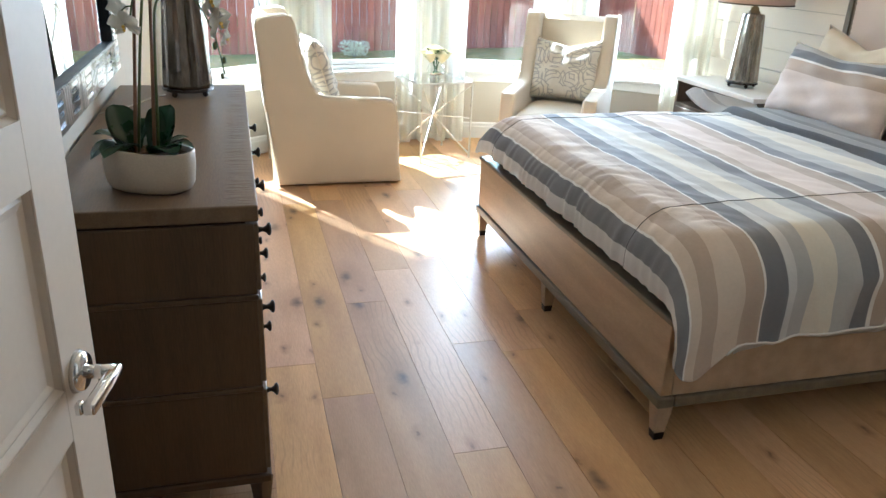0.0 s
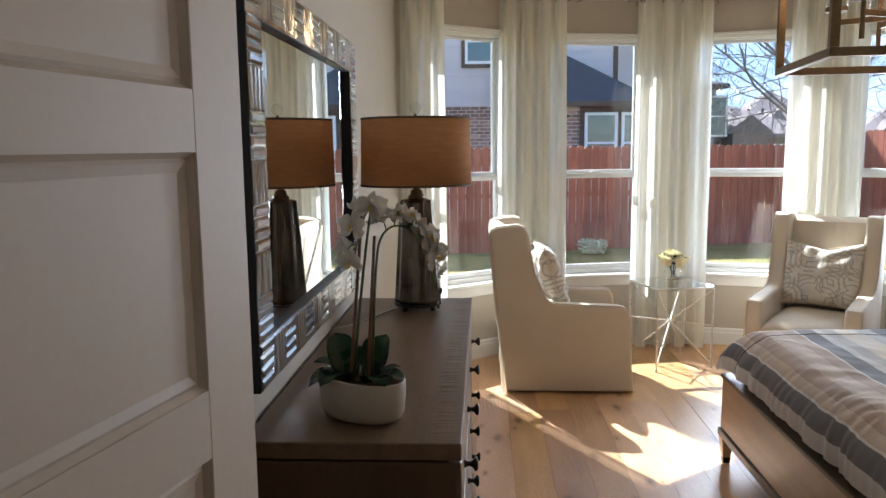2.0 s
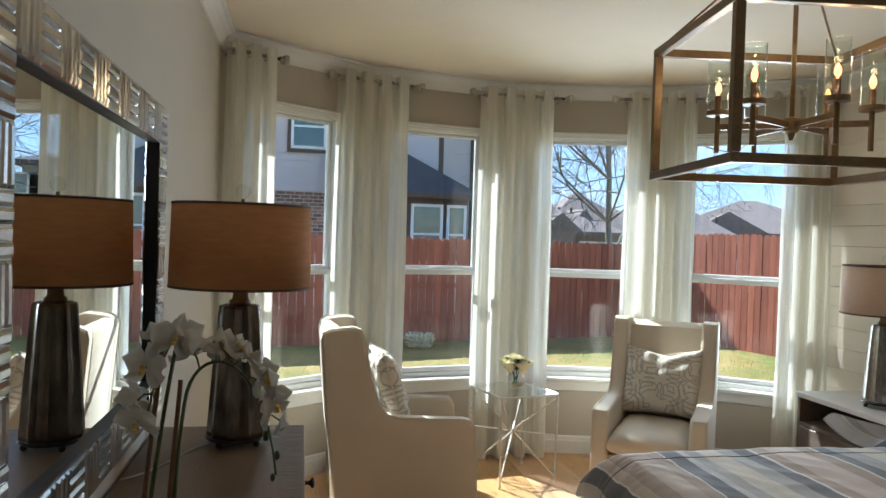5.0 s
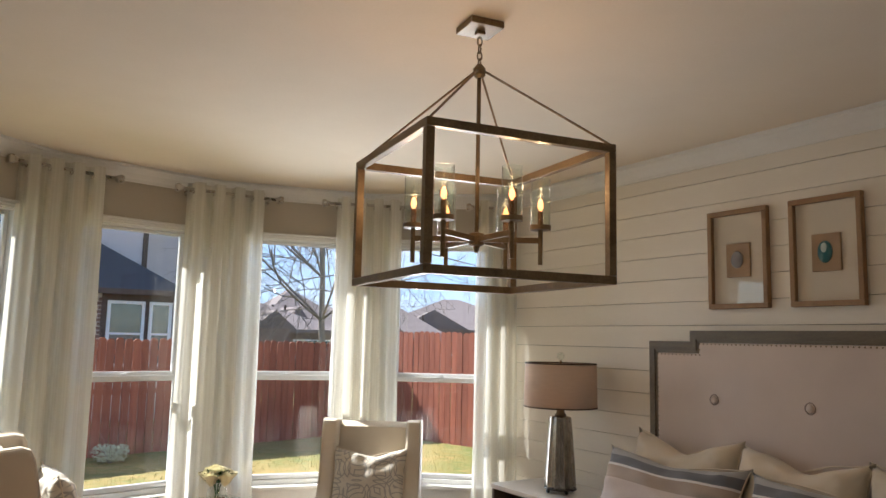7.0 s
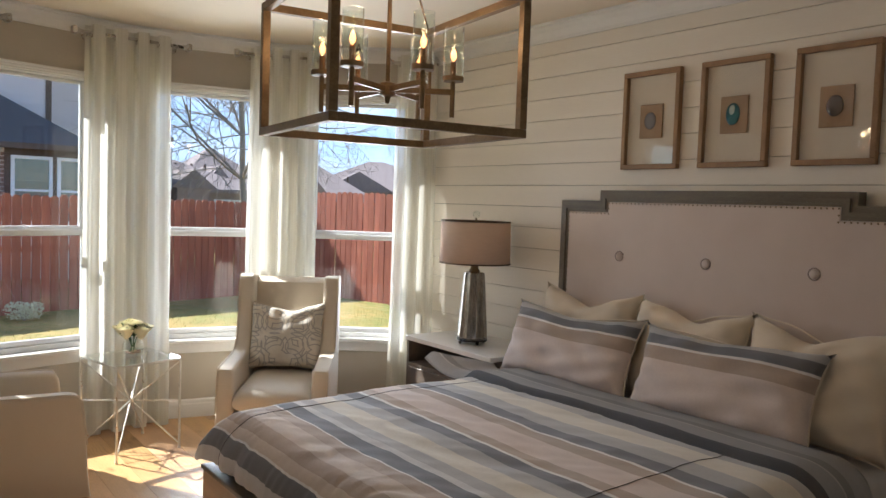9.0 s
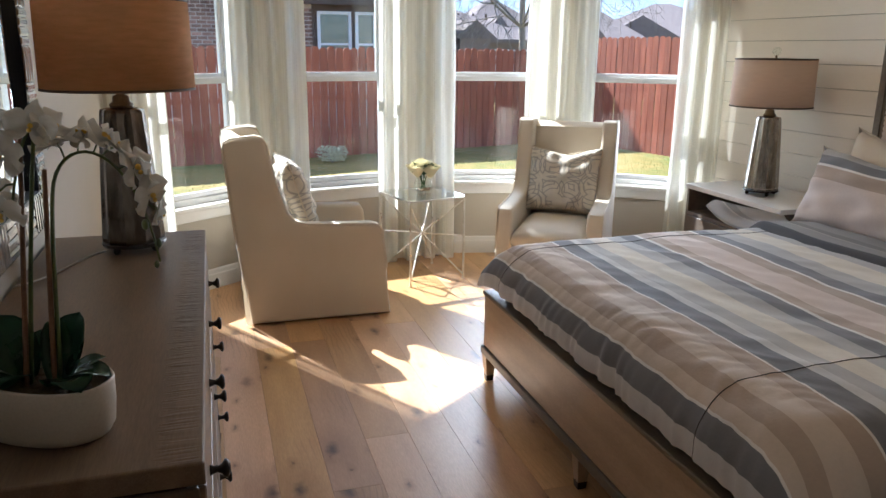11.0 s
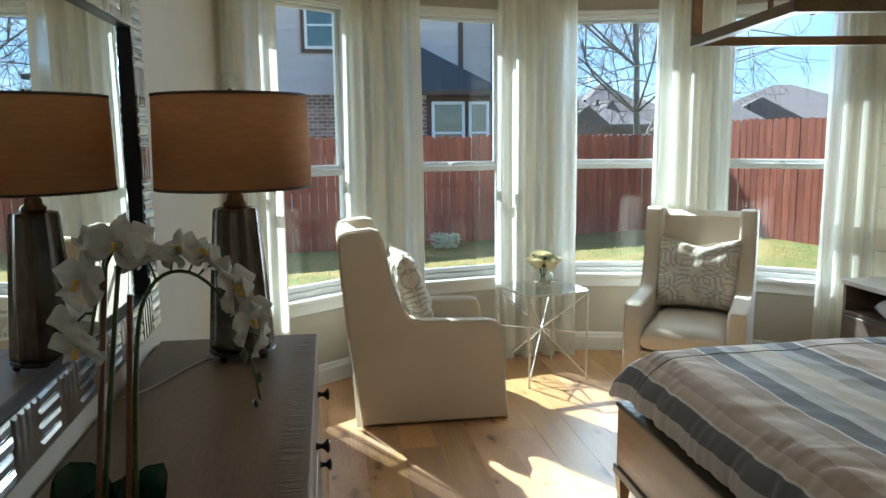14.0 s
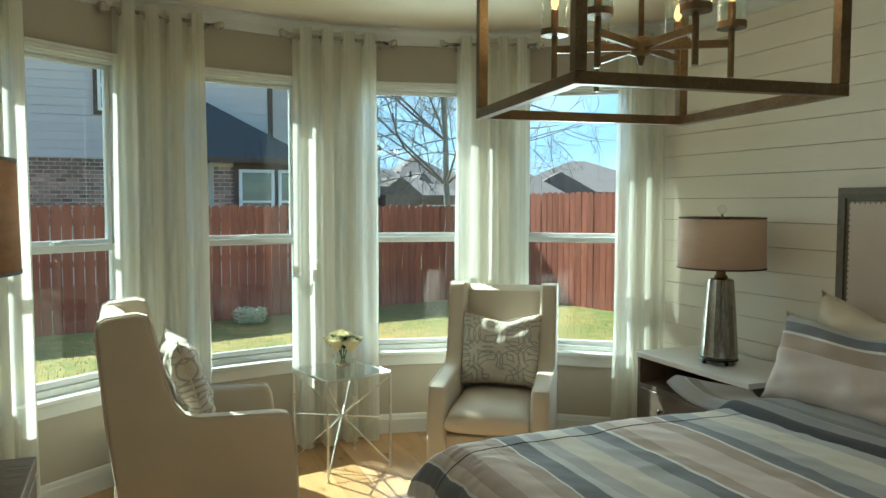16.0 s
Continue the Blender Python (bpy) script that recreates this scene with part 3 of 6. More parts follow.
south_base = ((X1, YS, 0), (DOOR_X1 + 0.09, YS, 0), (0, 1, 0), 1, 0)
run_of(BASE, 0.0, "baseboard", "white painted baseboard along the walls", "baseboard", bay_runs + [west, east_run, south_base])
run_of(CROWN, CEILING - 0.002, "crown_moulding", "white painted crown moulding under the ceiling", "crown moulding", bay_runs + [west, east_run, south_run])


# ---- windows ----
def build_window(i):
    m, length = facet_pose(i)
    w = thing("window_%d" % (i + 1), "tall white double-hung window in the bay", "window", m @ pose(length / 2, 0, 0), "bay windows", "structure")
    a = WIN_W / 2
    bm = B()
    f = 0.038
    for s in (-1, 1):
        x0, x1 = sorted((s * a, s * (a - f)))
        box(bm, x0, x1, 0.05, 0.15, WIN_Z0, WIN_Z1, 0.003, 1)
    box(bm, -a + f, a - f, 0.05, 0.15, WIN_Z1 - 0.02, WIN_Z1, 0.003, 1)
    box(bm, -a + f, a - f, 0.05, 0.15, WIN_Z0, WIN_Z0 + f, 0.003, 1)
    part("window_frame", bm, VINYL, w)
    bm = B()
    for s in (-1, 1):
        x0, x1 = sorted((s * (a - 0.001), s * (a - 0.012)))
        box(bm, x0, x1, 0.001, 0.0495, WIN_Z0, WIN_Z1)
    box(bm, -a + 0.012, a - 0.012, 0.001, 0.0495, WIN_Z1 - 0.012, WIN_Z1)
    part("jamb_liner", bm, TRIM, w)
    b = a - f
    for name, z0, z1, y in (("upper_sash", RAIL_Z - 0.005, WIN_Z1 - 0.0205, 0.105), ("lower_sash", WIN_Z0 + f, RAIL_Z + 0.006, 0.068)):
        bm = B()
        st = 0.03
        for s in (-1, 1):
            x0, x1 = sorted((s * (b - 0.001), s * (b - st)))
            box(bm, x0, x1, y, y + 0.032, z0 + 0.001, z1 - 0.001, 0.004, 1)
        box(bm, -b + st, b - st, y, y + 0.032, z1 - (0.024 if z1 > 2 else 0.04), z1 - 0.001, 0.004, 1)
        box(bm, -b + st, b - st, y, y + 0.032, z0 + 0.001, z0 + 0.036, 0.004, 1)
        sash = part(name, bm, VINYL, w)
        pane = part("pane", box(B(), -b + st + 0.001, b - st - 0.001, y + 0.014, y + 0.018, z0 + 0.037, z1 - (0.025 if z1 > 2 else 0.041)), PANE, sash)
        pane.visible_shadow = False
    part("sash_lock", box(box(B(), -0.03, 0.03, 0.074, 0.094, RAIL_Z + 0.0065, RAIL_Z + 0.016, 0.003), -0.008, 0.03, 0.076, 0.088, RAIL_Z + 0.0165, RAIL_Z + 0.026, 0.003), VINYL, w)
    bm = box(B(), -a - 0.06, a + 0.06, -0.045, 0.049, WIN_Z0 - 0.024, WIN_Z0 + 0.003, 0.006)
    part("window_sill", bm, TRIM, w, "white painted window sill")
    part("apron", box(B(), -a - 0.04, a + 0.04, -0.017, -0.001, WIN_Z0 - 0.095, WIN_Z0 - 0.0245, 0.004), TRIM, w)
    bm = box(B(), -a - 0.05, a + 0.05, -0.018, -0.001, WIN_Z1 - 0.004, WIN_Z1 + 0.012, 0.003, 1)
    box(bm, -a - 0.055, a + 0.055, -0.03, -0.001, WIN_Z1 + 0.0125, WIN_Z1 + 0.026, 0.003, 1)
    part("head_casing", bm, TRIM, w)


for i in range(4):
    build_window(i)


# sky light entering through the two openings that look towards the open side of the yard
for i, power in ((2, 6.2), (3, 5.0)):
    m, length = facet_pose(i)
    sl = bpy.data.lights.new("sky_light", "AREA")
    sl.shape, sl.size, sl.size_y = "RECTANGLE", WIN_W - 0.34, WIN_Z1 - WIN_Z0 - 0.12
    sl.spread = radians(110)
    sl.energy, sl.color = power, (0.95, 0.97, 1.0)
    so = new("sky_light", sl)
    so.matrix_basis = m @ pose(length / 2, 0.03, (WIN_Z0 + WIN_Z1) / 2, -90, 0, 0)


# ---- curtains and their rods ----
def build_curtain(a, b, waves, seed, end_right=True, end_left=True, z=2.672, lean=0.0, left=0.03, right=0.03):
    a, b = Vector((*a, z)), Vector((*b, z))
    d = b - a
    length = d.length
    m = Matrix.Translation((a.x, a.y, 0)) @ Matrix.Rotation(math.atan2(d.y, d.x), 4, "Z")
    r = thing("curtain_rod", "short brushed nickel curtain rod with square finials", "curtain rod", m, "curtain rods")
    part("rod", rod(B(), (0, 0, z), (length, 0, z), 0.011, seg=12), STEEL, r, smooth=True)
    for on, x, s in ((end_left, 0.0, -1), (end_right, length, 1)):
        if on:
            bm = B()
            rod(bm, (x, 0, z), (x + s * 0.012, 0, z), 0.016, seg=12)
            box(bm, *sorted((x + s * 0.012, x + s * 0.022)), -0.018, 0.018, z - 0.018, z + 0.018, 0.003)
            box(bm, *sorted((x + s * 0.022, x + s * 0.058)), -0.027, 0.027, z - 0.027, z + 0.027, 0.010)
            part("finial", bm, STEEL, r)
    for x in (0.045, length - 0.045):
        bm = B()
        rod(bm, (x, 0.0, z - 0.018), (x, 0.085, z - 0.018), 0.006, seg=8)
        rod(bm, (x, 0.08, z - 0.018), (x, 0.088, z - 0.018), 0.022, seg=12)
        box(bm, x - 0.008, x + 0.008, -0.014, 0.014, z - 0.024, z - 0.011, 0.003)
        part("bracket", bm, STEEL, r)
    rng = random.Random(seed)
    ph = [rng.uniform(0, 6.28) for _ in range(6)]
    c = thing("curtain", "sheer ivory striped curtain panel hung on grommets to the floor", "curtain", m, "bay curtains")
    x0, x1 = left, length - right
    top = 2.722

    def at(u, v):
        zz = 0.012 + (top - 0.012) * v
        soft = 1 - v
        s = u + 0.010 * math.sin(3 * zz + ph[1]) * soft
        wave = math.cos(2 * math.pi * waves * s)
        # flat-fronted pleats held by the grommets, slackening towards the floor
        y = (0.042 + 0.010 * soft) * math.copysign(abs(wave) ** 0.62, wave)
        y += 0.010 * math.sin(2 * math.pi * 1.7 * s + ph[0] + 0.7 * zz) * soft
        y += 0.005 * math.sin(2 * math.pi * waves * 2.3 * s + ph[3] + zz) * soft
        x = x0 + (x1 - x0) * u + (u - 0.5) * 0.03 * soft + 0.016 * math.sin(4 * math.pi * waves * s) + lean * soft
        return Vector((x, y, zz))
    bm = grid(B(), waves * 24, 36, at, lambda u, v: (u * 1.4, v * 2.7))
    part("fabric", bm, CURTAIN, c, smooth=True)
    hem = grid(B(), waves * 24, 2, lambda u, v: at(u, 0.002 + 0.034 * v) + Vector((0, -0.002, 0)), lambda u, v: (u * 1.4, v * 0.1))
    part("hem", hem, CURTAIN, c, smooth=True)
    for i in range(2 * waves):
        x = x0 + (x1 - x0) * (i + 0.5) / (2 * waves)
        bm = B()
        pts = [(x + 0.006 * math.sin(q), 0.023 * math.cos(q), z - 0.008 + 0.023 * math.sin(q)) for q in (2 * math.pi * k / 14 for k in range(15))]
        tube(bm, pts, 0.0035, 5)
        part("grommet", bm, STEEL, c)


build_curtain((-0.24, 5.232), (0.05, 5.427), 3, 1, end_left=False, left=0.02, right=0.015)
build_curtain((0.412, 5.79), (0.98, 5.99), 4, 2, left=0.025, right=0.045)
build_curtain((1.438, 6.05), (2.105, 6.071), 4, 3, left=0.035, right=0.065)
build_curtain((2.49, 5.949), (3.03, 5.735), 4, 4, left=0.06, right=0.025)
build_curtain((3.44, 5.405), (3.725, 5.229), 3, 5, end_right=False, left=0.03, right=0.0)


# ---- door ----
def build_door():
    ang = radians(11.4)
    hinge = (-0.190, 0.388)
    d = thing("door_1", "open white five-panel bedroom door with a chrome lever", "door", pose(hinge[0], hinge[1], 0.012, 0, 0, 90 - 11.4), kind="structure")
    W, H, T = 0.81, 2.03, 0.035
    zs = [(0.15, 0.40), (0.49, 0.795), (0.88, 1.185), (1.275, 1.575), (1.65, 1.925)]
    bm = B()
    st = 0.115
    box(bm, 0, st, 0, T, 0, H, 0.002, 1)
    box(bm, W - st, W, 0, T, 0, H, 0.002, 1)
    edges = [0.0] + [q for p in zs for q in p] + [H]
    for a, b in zip(edges[0::2], edges[1::2]):
        box(bm, st, W - st, 0, T, a, b)
    part("stiles_and_rails", bm, DOOR, d)
    for a, b in zs:
        bm = B()
        x0, x1 = st, W - st
        box(bm, x0 + 0.001, x1 - 0.001, 0.012, T - 0.012, a + 0.001, b - 0.001)
        # sloped bead round the recess, both faces
        for y, s in ((0.0, 1), (T, -1)):
            rings = []
            for w, deep in ((0.0, 0.003), (0.007, 0.0112), (0.012, 0.0085), (0.024, 0.0117)):
                q = [(x0 + w, a + w), (x1 - w, a + w), (x1 - w, b - w), (x0 + w, b - w)]
                rings.append([bm.verts.new((x, y + s * deep, z)) for x, z in q])
            for vo, vi in zip(rings, rings[1:]):
                for k in range(4):
                    j = (k + 1) % 4
                    f = (vo[k], vo[j], vi[j], vi[k])
                    bm.faces.new(f if s > 0 else tuple(reversed(f)))
        part("panel", bm, DOOR, d)
    for s, y in ((-1, 0.0), (1, T)):
        z = 0.885
        h = B()
        x = W - 0.068
        rod(h, (x, y, z), (x, y + s * 0.012, z), 0.034, 0.028, 24)
        rod(h, (x, y + s * 0.012, z), (x, y + s * 0.055, z), 0.011, seg=16)
        box(h, x - 0.105, x + 0.012, *sorted((y + s * 0.045, y + s * 0.063)), z - 0.009, z + 0.009, 0.004)
        box(h, x - 0.105, x - 0.09, *sorted((y + s * 0.035, y + s * 0.045)), z - 0.009, z + 0.009, 0.003)
        part("lever_handle", h, CHROME, d, "polished chrome lever handle", True)
    part("latch_plate", box(B(), W, W + 0.0015, 0.006, T - 0.006, 0.83, 0.94), CHROME, d)


build_door()


# ---- dresser ----
def build_dresser():
    y0, y1, x0, x1, top = 1.825, 3.525, X0 + 0.012, 0.245, 0.91
    d = thing("dresser", "grey-brown oak six-drawer dresser with black knobs against the wall", "dresser", pose((x0 + x1) / 2, (y0 + y1) / 2, 0))
    w, l = (x1 - x0) / 2, (y1 - y0) / 2
    bm = box(B(), -w, w, -l, l, top - 0.042, top, 0.004)
    part("top", bm, DRESSER, d)
    # chiselled strip along the front edge of the top
    rng = random.Random(3)
    rows = [(rng.uniform(0.05, 0.085), rng.uniform(0.0, 0.0011)) for _ in range(381)]

    def chisel(u, v):
        inner, up = rows[int(round(v * 380))]
        return Vector((w - 0.004 - (1 - u) * inner, -l + 0.006 + v * (2 * l - 0.012), top + 0.0002 + up * math.sin(math.pi * u) ** 0.5))
    bm = grid(B(), 4, 380, chisel)
    part("chiselled_border", bm, DRESSER, d, "hand-chiselled texture along the edge")
    a = w - 0.012
    tiers = [(0.115, 0.385), (0.40, 0.655), (0.67, 0.862)]
    bm = box(B(), -w + 0.01, a - 0.02, -l + 0.012, l - 0.012, 0.112, top - 0.0425)
    part("carcass", bm, SOCKET, d)
    for s in (-1, 1):
        for z0, z1 in tiers:
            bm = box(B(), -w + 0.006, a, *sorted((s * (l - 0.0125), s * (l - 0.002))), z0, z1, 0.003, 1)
            part("end_panel", bm, DRESSER_END_SHADED, d)
        for z in (0.3855, 0.6555):
            part("end_bead", box(B(), -w + 0.004, a + 0.002, *sorted((s * (l - 0.0123), s * (l + 0.002))), z, z + 0.0143, 0.002, 1), DRESSER_END_SHADED, d)
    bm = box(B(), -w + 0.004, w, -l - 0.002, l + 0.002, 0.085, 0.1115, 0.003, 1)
    part("base_rail", bm, DRESSER_END_SHADED, d)
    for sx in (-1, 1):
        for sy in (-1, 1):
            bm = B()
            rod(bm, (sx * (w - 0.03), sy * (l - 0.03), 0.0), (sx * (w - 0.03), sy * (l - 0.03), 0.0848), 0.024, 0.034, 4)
            part("leg", bm, DRESSER_END_SHADED, d)
    for z0, z1 in tiers:
        for c0, c1 in ((-l + 0.014, -0.006), (0.006, l - 0.014)):
            bm = box(B(), a - 0.0195, w - 0.001, c0, c1, z0 + 0.006, z1 - 0.004, 0.003, 1)
            dr = part("drawer", bm, DRESSER, d)
            for q in (0.25, 0.75):
                y = c0 + (c1 - c0) * q
                bm = B()
                zc = (z0 + z1) / 2
                lathe(bm, [(0.011, 0), (0.009, 0.004), (0.006, 0.014), (0.010, 0.022), (0.018, 0.028), (0.019, 0.033), (0.012, 0.037)], 14, pose(w, y, zc, 0, 90, 0))
                part("knob", bm, DARK_METAL, dr, "dark bronze knob", True)


build_dresser()


# ---- wall mirror ----
def build_mirror():
    y0, y1, z0, z1, x = 1.915, 3.41, 0.995, 2.025, X0 + 0.002
    t, fw = 0.036, 0.125
    d = thing("wall_mirror", "large silver wall mirror with faceted glass border and black edge", "mirror", pose(x, (y0 + y1) / 2, (z0 + z1) / 2))
    a, b = (y1 - y0) / 2, (z1 - z0) / 2
    for s in (-1, 1):
        part("frame_rail", box(B(), 0, t, -a, a, *sorted((s * b, s * (b - fw))), 0.002, 1), BLACK, d, "black wooden frame")
        part("frame_stile", box(B(), 0, t, *sorted((s * a, s * (a - fw))), -b + fw + 0.0003, b - fw - 0.0003, 0.002, 1), BLACK, d, "black wooden frame")
    part("mirror_glass", box(B(), 0.012, 0.016, -a + fw + 0.001, a - fw - 0.001, -b + fw + 0.001, b - fw - 0.001), MIRROR, d)
    # mosaic: blocks of three strips that lie along or across
    rng = random.Random(8)
    cache = {}

    def tile(ly, lz):
        key = (round(ly, 4), round(lz, 4))
        if key not in cache:
            bm = B()
            h, w = 0.0045, min(ly, lz) * 0.26
            lo = [bm.verts.new((0, sy * ly / 2, sz * lz / 2)) for sy, sz in ((-1, -1), (1, -1), (1, 1), (-1, 1))]
            hi = [bm.verts.new((h, sy * (ly / 2 - w), sz * (lz / 2 - w))) for sy, sz in ((-1, -1), (1, -1), (1, 1), (-1, 1))]
            bm.faces.new(hi)
            for k in range(4):
                j = (k + 1) % 4
                bm.faces.new((lo[k], lo[j], hi[j], hi[k]))
            me = bpy.data.meshes.new("mirror_tile")
            bm.to_mesh(me)
            bm.free()
            me.materials.append(FACET)
            cache[key] = me
        return cache[key]

    def lay(cy, cz, ly, lz):
        ob = new("mirror_tile", tile(ly - 0.002, lz - 0.002))
        ob.parent = d
        ob.matrix_basis = pose(t + 0.0012, cy, cz, 0, rng.uniform(-1.2, 1.2), rng.uniform(-1.2, 1.2))
    band = fw - 0.006
    for s in (-1, 1):
        zc = s * (b - 0.003 - band / 2)
        n = 13
        step = 2 * (a - 0.003) / n
        for i in range(n):
            yc = -a + 0.003 + step * (i + 0.5)
            for k in range(4):
                if i % 2:
                    lay(yc + (k - 1.5) * step / 4, zc, step / 4, band)
                else:
                    lay(yc, zc + (k - 1.5) * band / 4, step, band / 4)
        yc = s * (a - 0.003 - band / 2)
        n = 7
        span = 2 * (b - 0.003 - band)
        step = span / n
        for i in range(n):
            zc = -span / 2 + step * (i + 0.5)
            for k in range(4):
                if i % 2 == 0:
                    lay(yc, zc + (k - 1.5) * step / 4, band, step / 4)
                else:
                    lay(yc + (k - 1.5) * band / 4, zc, band / 4, step)


build_mirror()


# ---- table lamps ----
def build_lamp(x, y, z, shade, glaze, label, turn):
    d = thing("table_lamp", label, "lamp", pose(x, y, z, 0, 0, turn) @ Matrix.Scale(1.018, 4), "matching table lamps")
    part("base_plate", lathe(B(), [(0.098, 0.022), (0.100, 0.026), (0.098, 0.032)], 24), DARK_METAL, d)
    for k in range(4):
        a = math.pi / 4 + k * math.pi / 2
        part("ball_foot", ball(B(), (0.082 * math.cos(a), 0.082 * math.sin(a), 0.0115), 0.0115), DARK_METAL, d, smooth=True)
    bm = lathe(B(), [(0.094, 0.0325), (0.096, 0.045), (0.086, 0.20), (0.076, 0.34), (0.067, 0.445), (0.064, 0.455), (0.045, 0.46)], 60, None, 0.10, 10)
    part("fluted_body", bm, glaze, d, "fluted mercury-glass body")
    bm = lathe(B(), [(0.034, 0.4605), (0.036, 0.47), (0.026, 0.478), (0.024, 0.495), (0.013, 0.50), (0.012, 0.56), (0.016, 0.562), (0.016, 0.60), (0.010, 0.605)], 20)
    part("neck", bm, BRONZE, d, smooth=True)
    bm = B()
    for s in (-1, 1):
        tube(bm, bezier((s * 0.012, 0, 0.565), (s * 0.09, 0, 0.60), (s * 0.07, 0, 0.76), (0, 0, 0.775)), 0.002, 5)
    part("harp", bm, BRONZE, d)
    bm = B()
    prof = [(0.226, 0.515), (0.220, 0.785), (0.218, 0.785), (0.224, 0.515)]
    n = 56
    rings = [[bm.verts.new((r * math.cos(2 * math.pi * i / n), r * math.sin(2 * math.pi * i / n), q)) for i in range(n)] for r, q in prof]
    for k in range(4):
        for i in range(n):
            j = (i + 1) % n
            bm.faces.new((rings[k][i], rings[k][j], rings[(k + 1) % 4][j], rings[(k + 1) % 4][i]))
    sh = part("shade", bm, shade, d, "drum shade of woven linen", True)
    for q, r in ((0.515, 0.2272), (0.779, 0.2215)):
        bm = B()
        rings = [[bm.verts.new((rr * math.cos(2 * math.pi * i / n), rr * math.sin(2 * math.pi * i / n), zz)) for i in range(n)] for rr, zz in ((r, q - 0.001), (r, q + 0.007), (r - 0.0055, q + 0.007), (r - 0.0055, q - 0.001))]
        for k in range(4):
            for i in range(n):
                j = (i + 1) % n
                bm.faces.new((rings[k][i], rings[k][j], rings[(k + 1) % 4][j], rings[(k + 1) % 4][i]))
        part("trim_band", bm, SHADE_TRIM, sh)
    bm = B()
    for k in range(3):
        a = k * 2 * math.pi / 3 + 0.4
        rod(bm, (0, 0, 0.775), (0.219 * math.cos(a), 0.219 * math.sin(a), 0.775), 0.0018, seg=5)
    part("spider", bm, BRONZE, sh)
    bm = B()
    rod(bm, (0, 0, 0.775), (0, 0, 0.803), 0.006, seg=10)
    part("finial_stem", bm, BRONZE, d)
    part("finial", lathe(B(), [(0.009, 0.8035), (0.019, 0.812), (0.024, 0.826), (0.022, 0.838), (0.012, 0.848), (0.004, 0.851)], 10), GLASS, d, "clear crystal finial")


build_lamp(0.02, 3.295, 0.91, SHADE, MERCURY_SHADED, "table lamp with tan drum shade on the dresser", 9)
build_lamp(3.46, 4.42, 0.735, SHADE_LIGHT, MERCURY, "table lamp with taupe drum shade on the nightstand", 30)
c = thing("lamp_cord", "thin pale lamp cord lying across the dresser", "cord")
part("cord", tube(B(), bezier((-0.07, 3.28, 0.913), (-0.15, 3.2, 0.913), (-0.16, 3.0, 0.913), (-0.268, 2.93, 0.913)), 0.0028, 6), CORD, c, smooth=True)


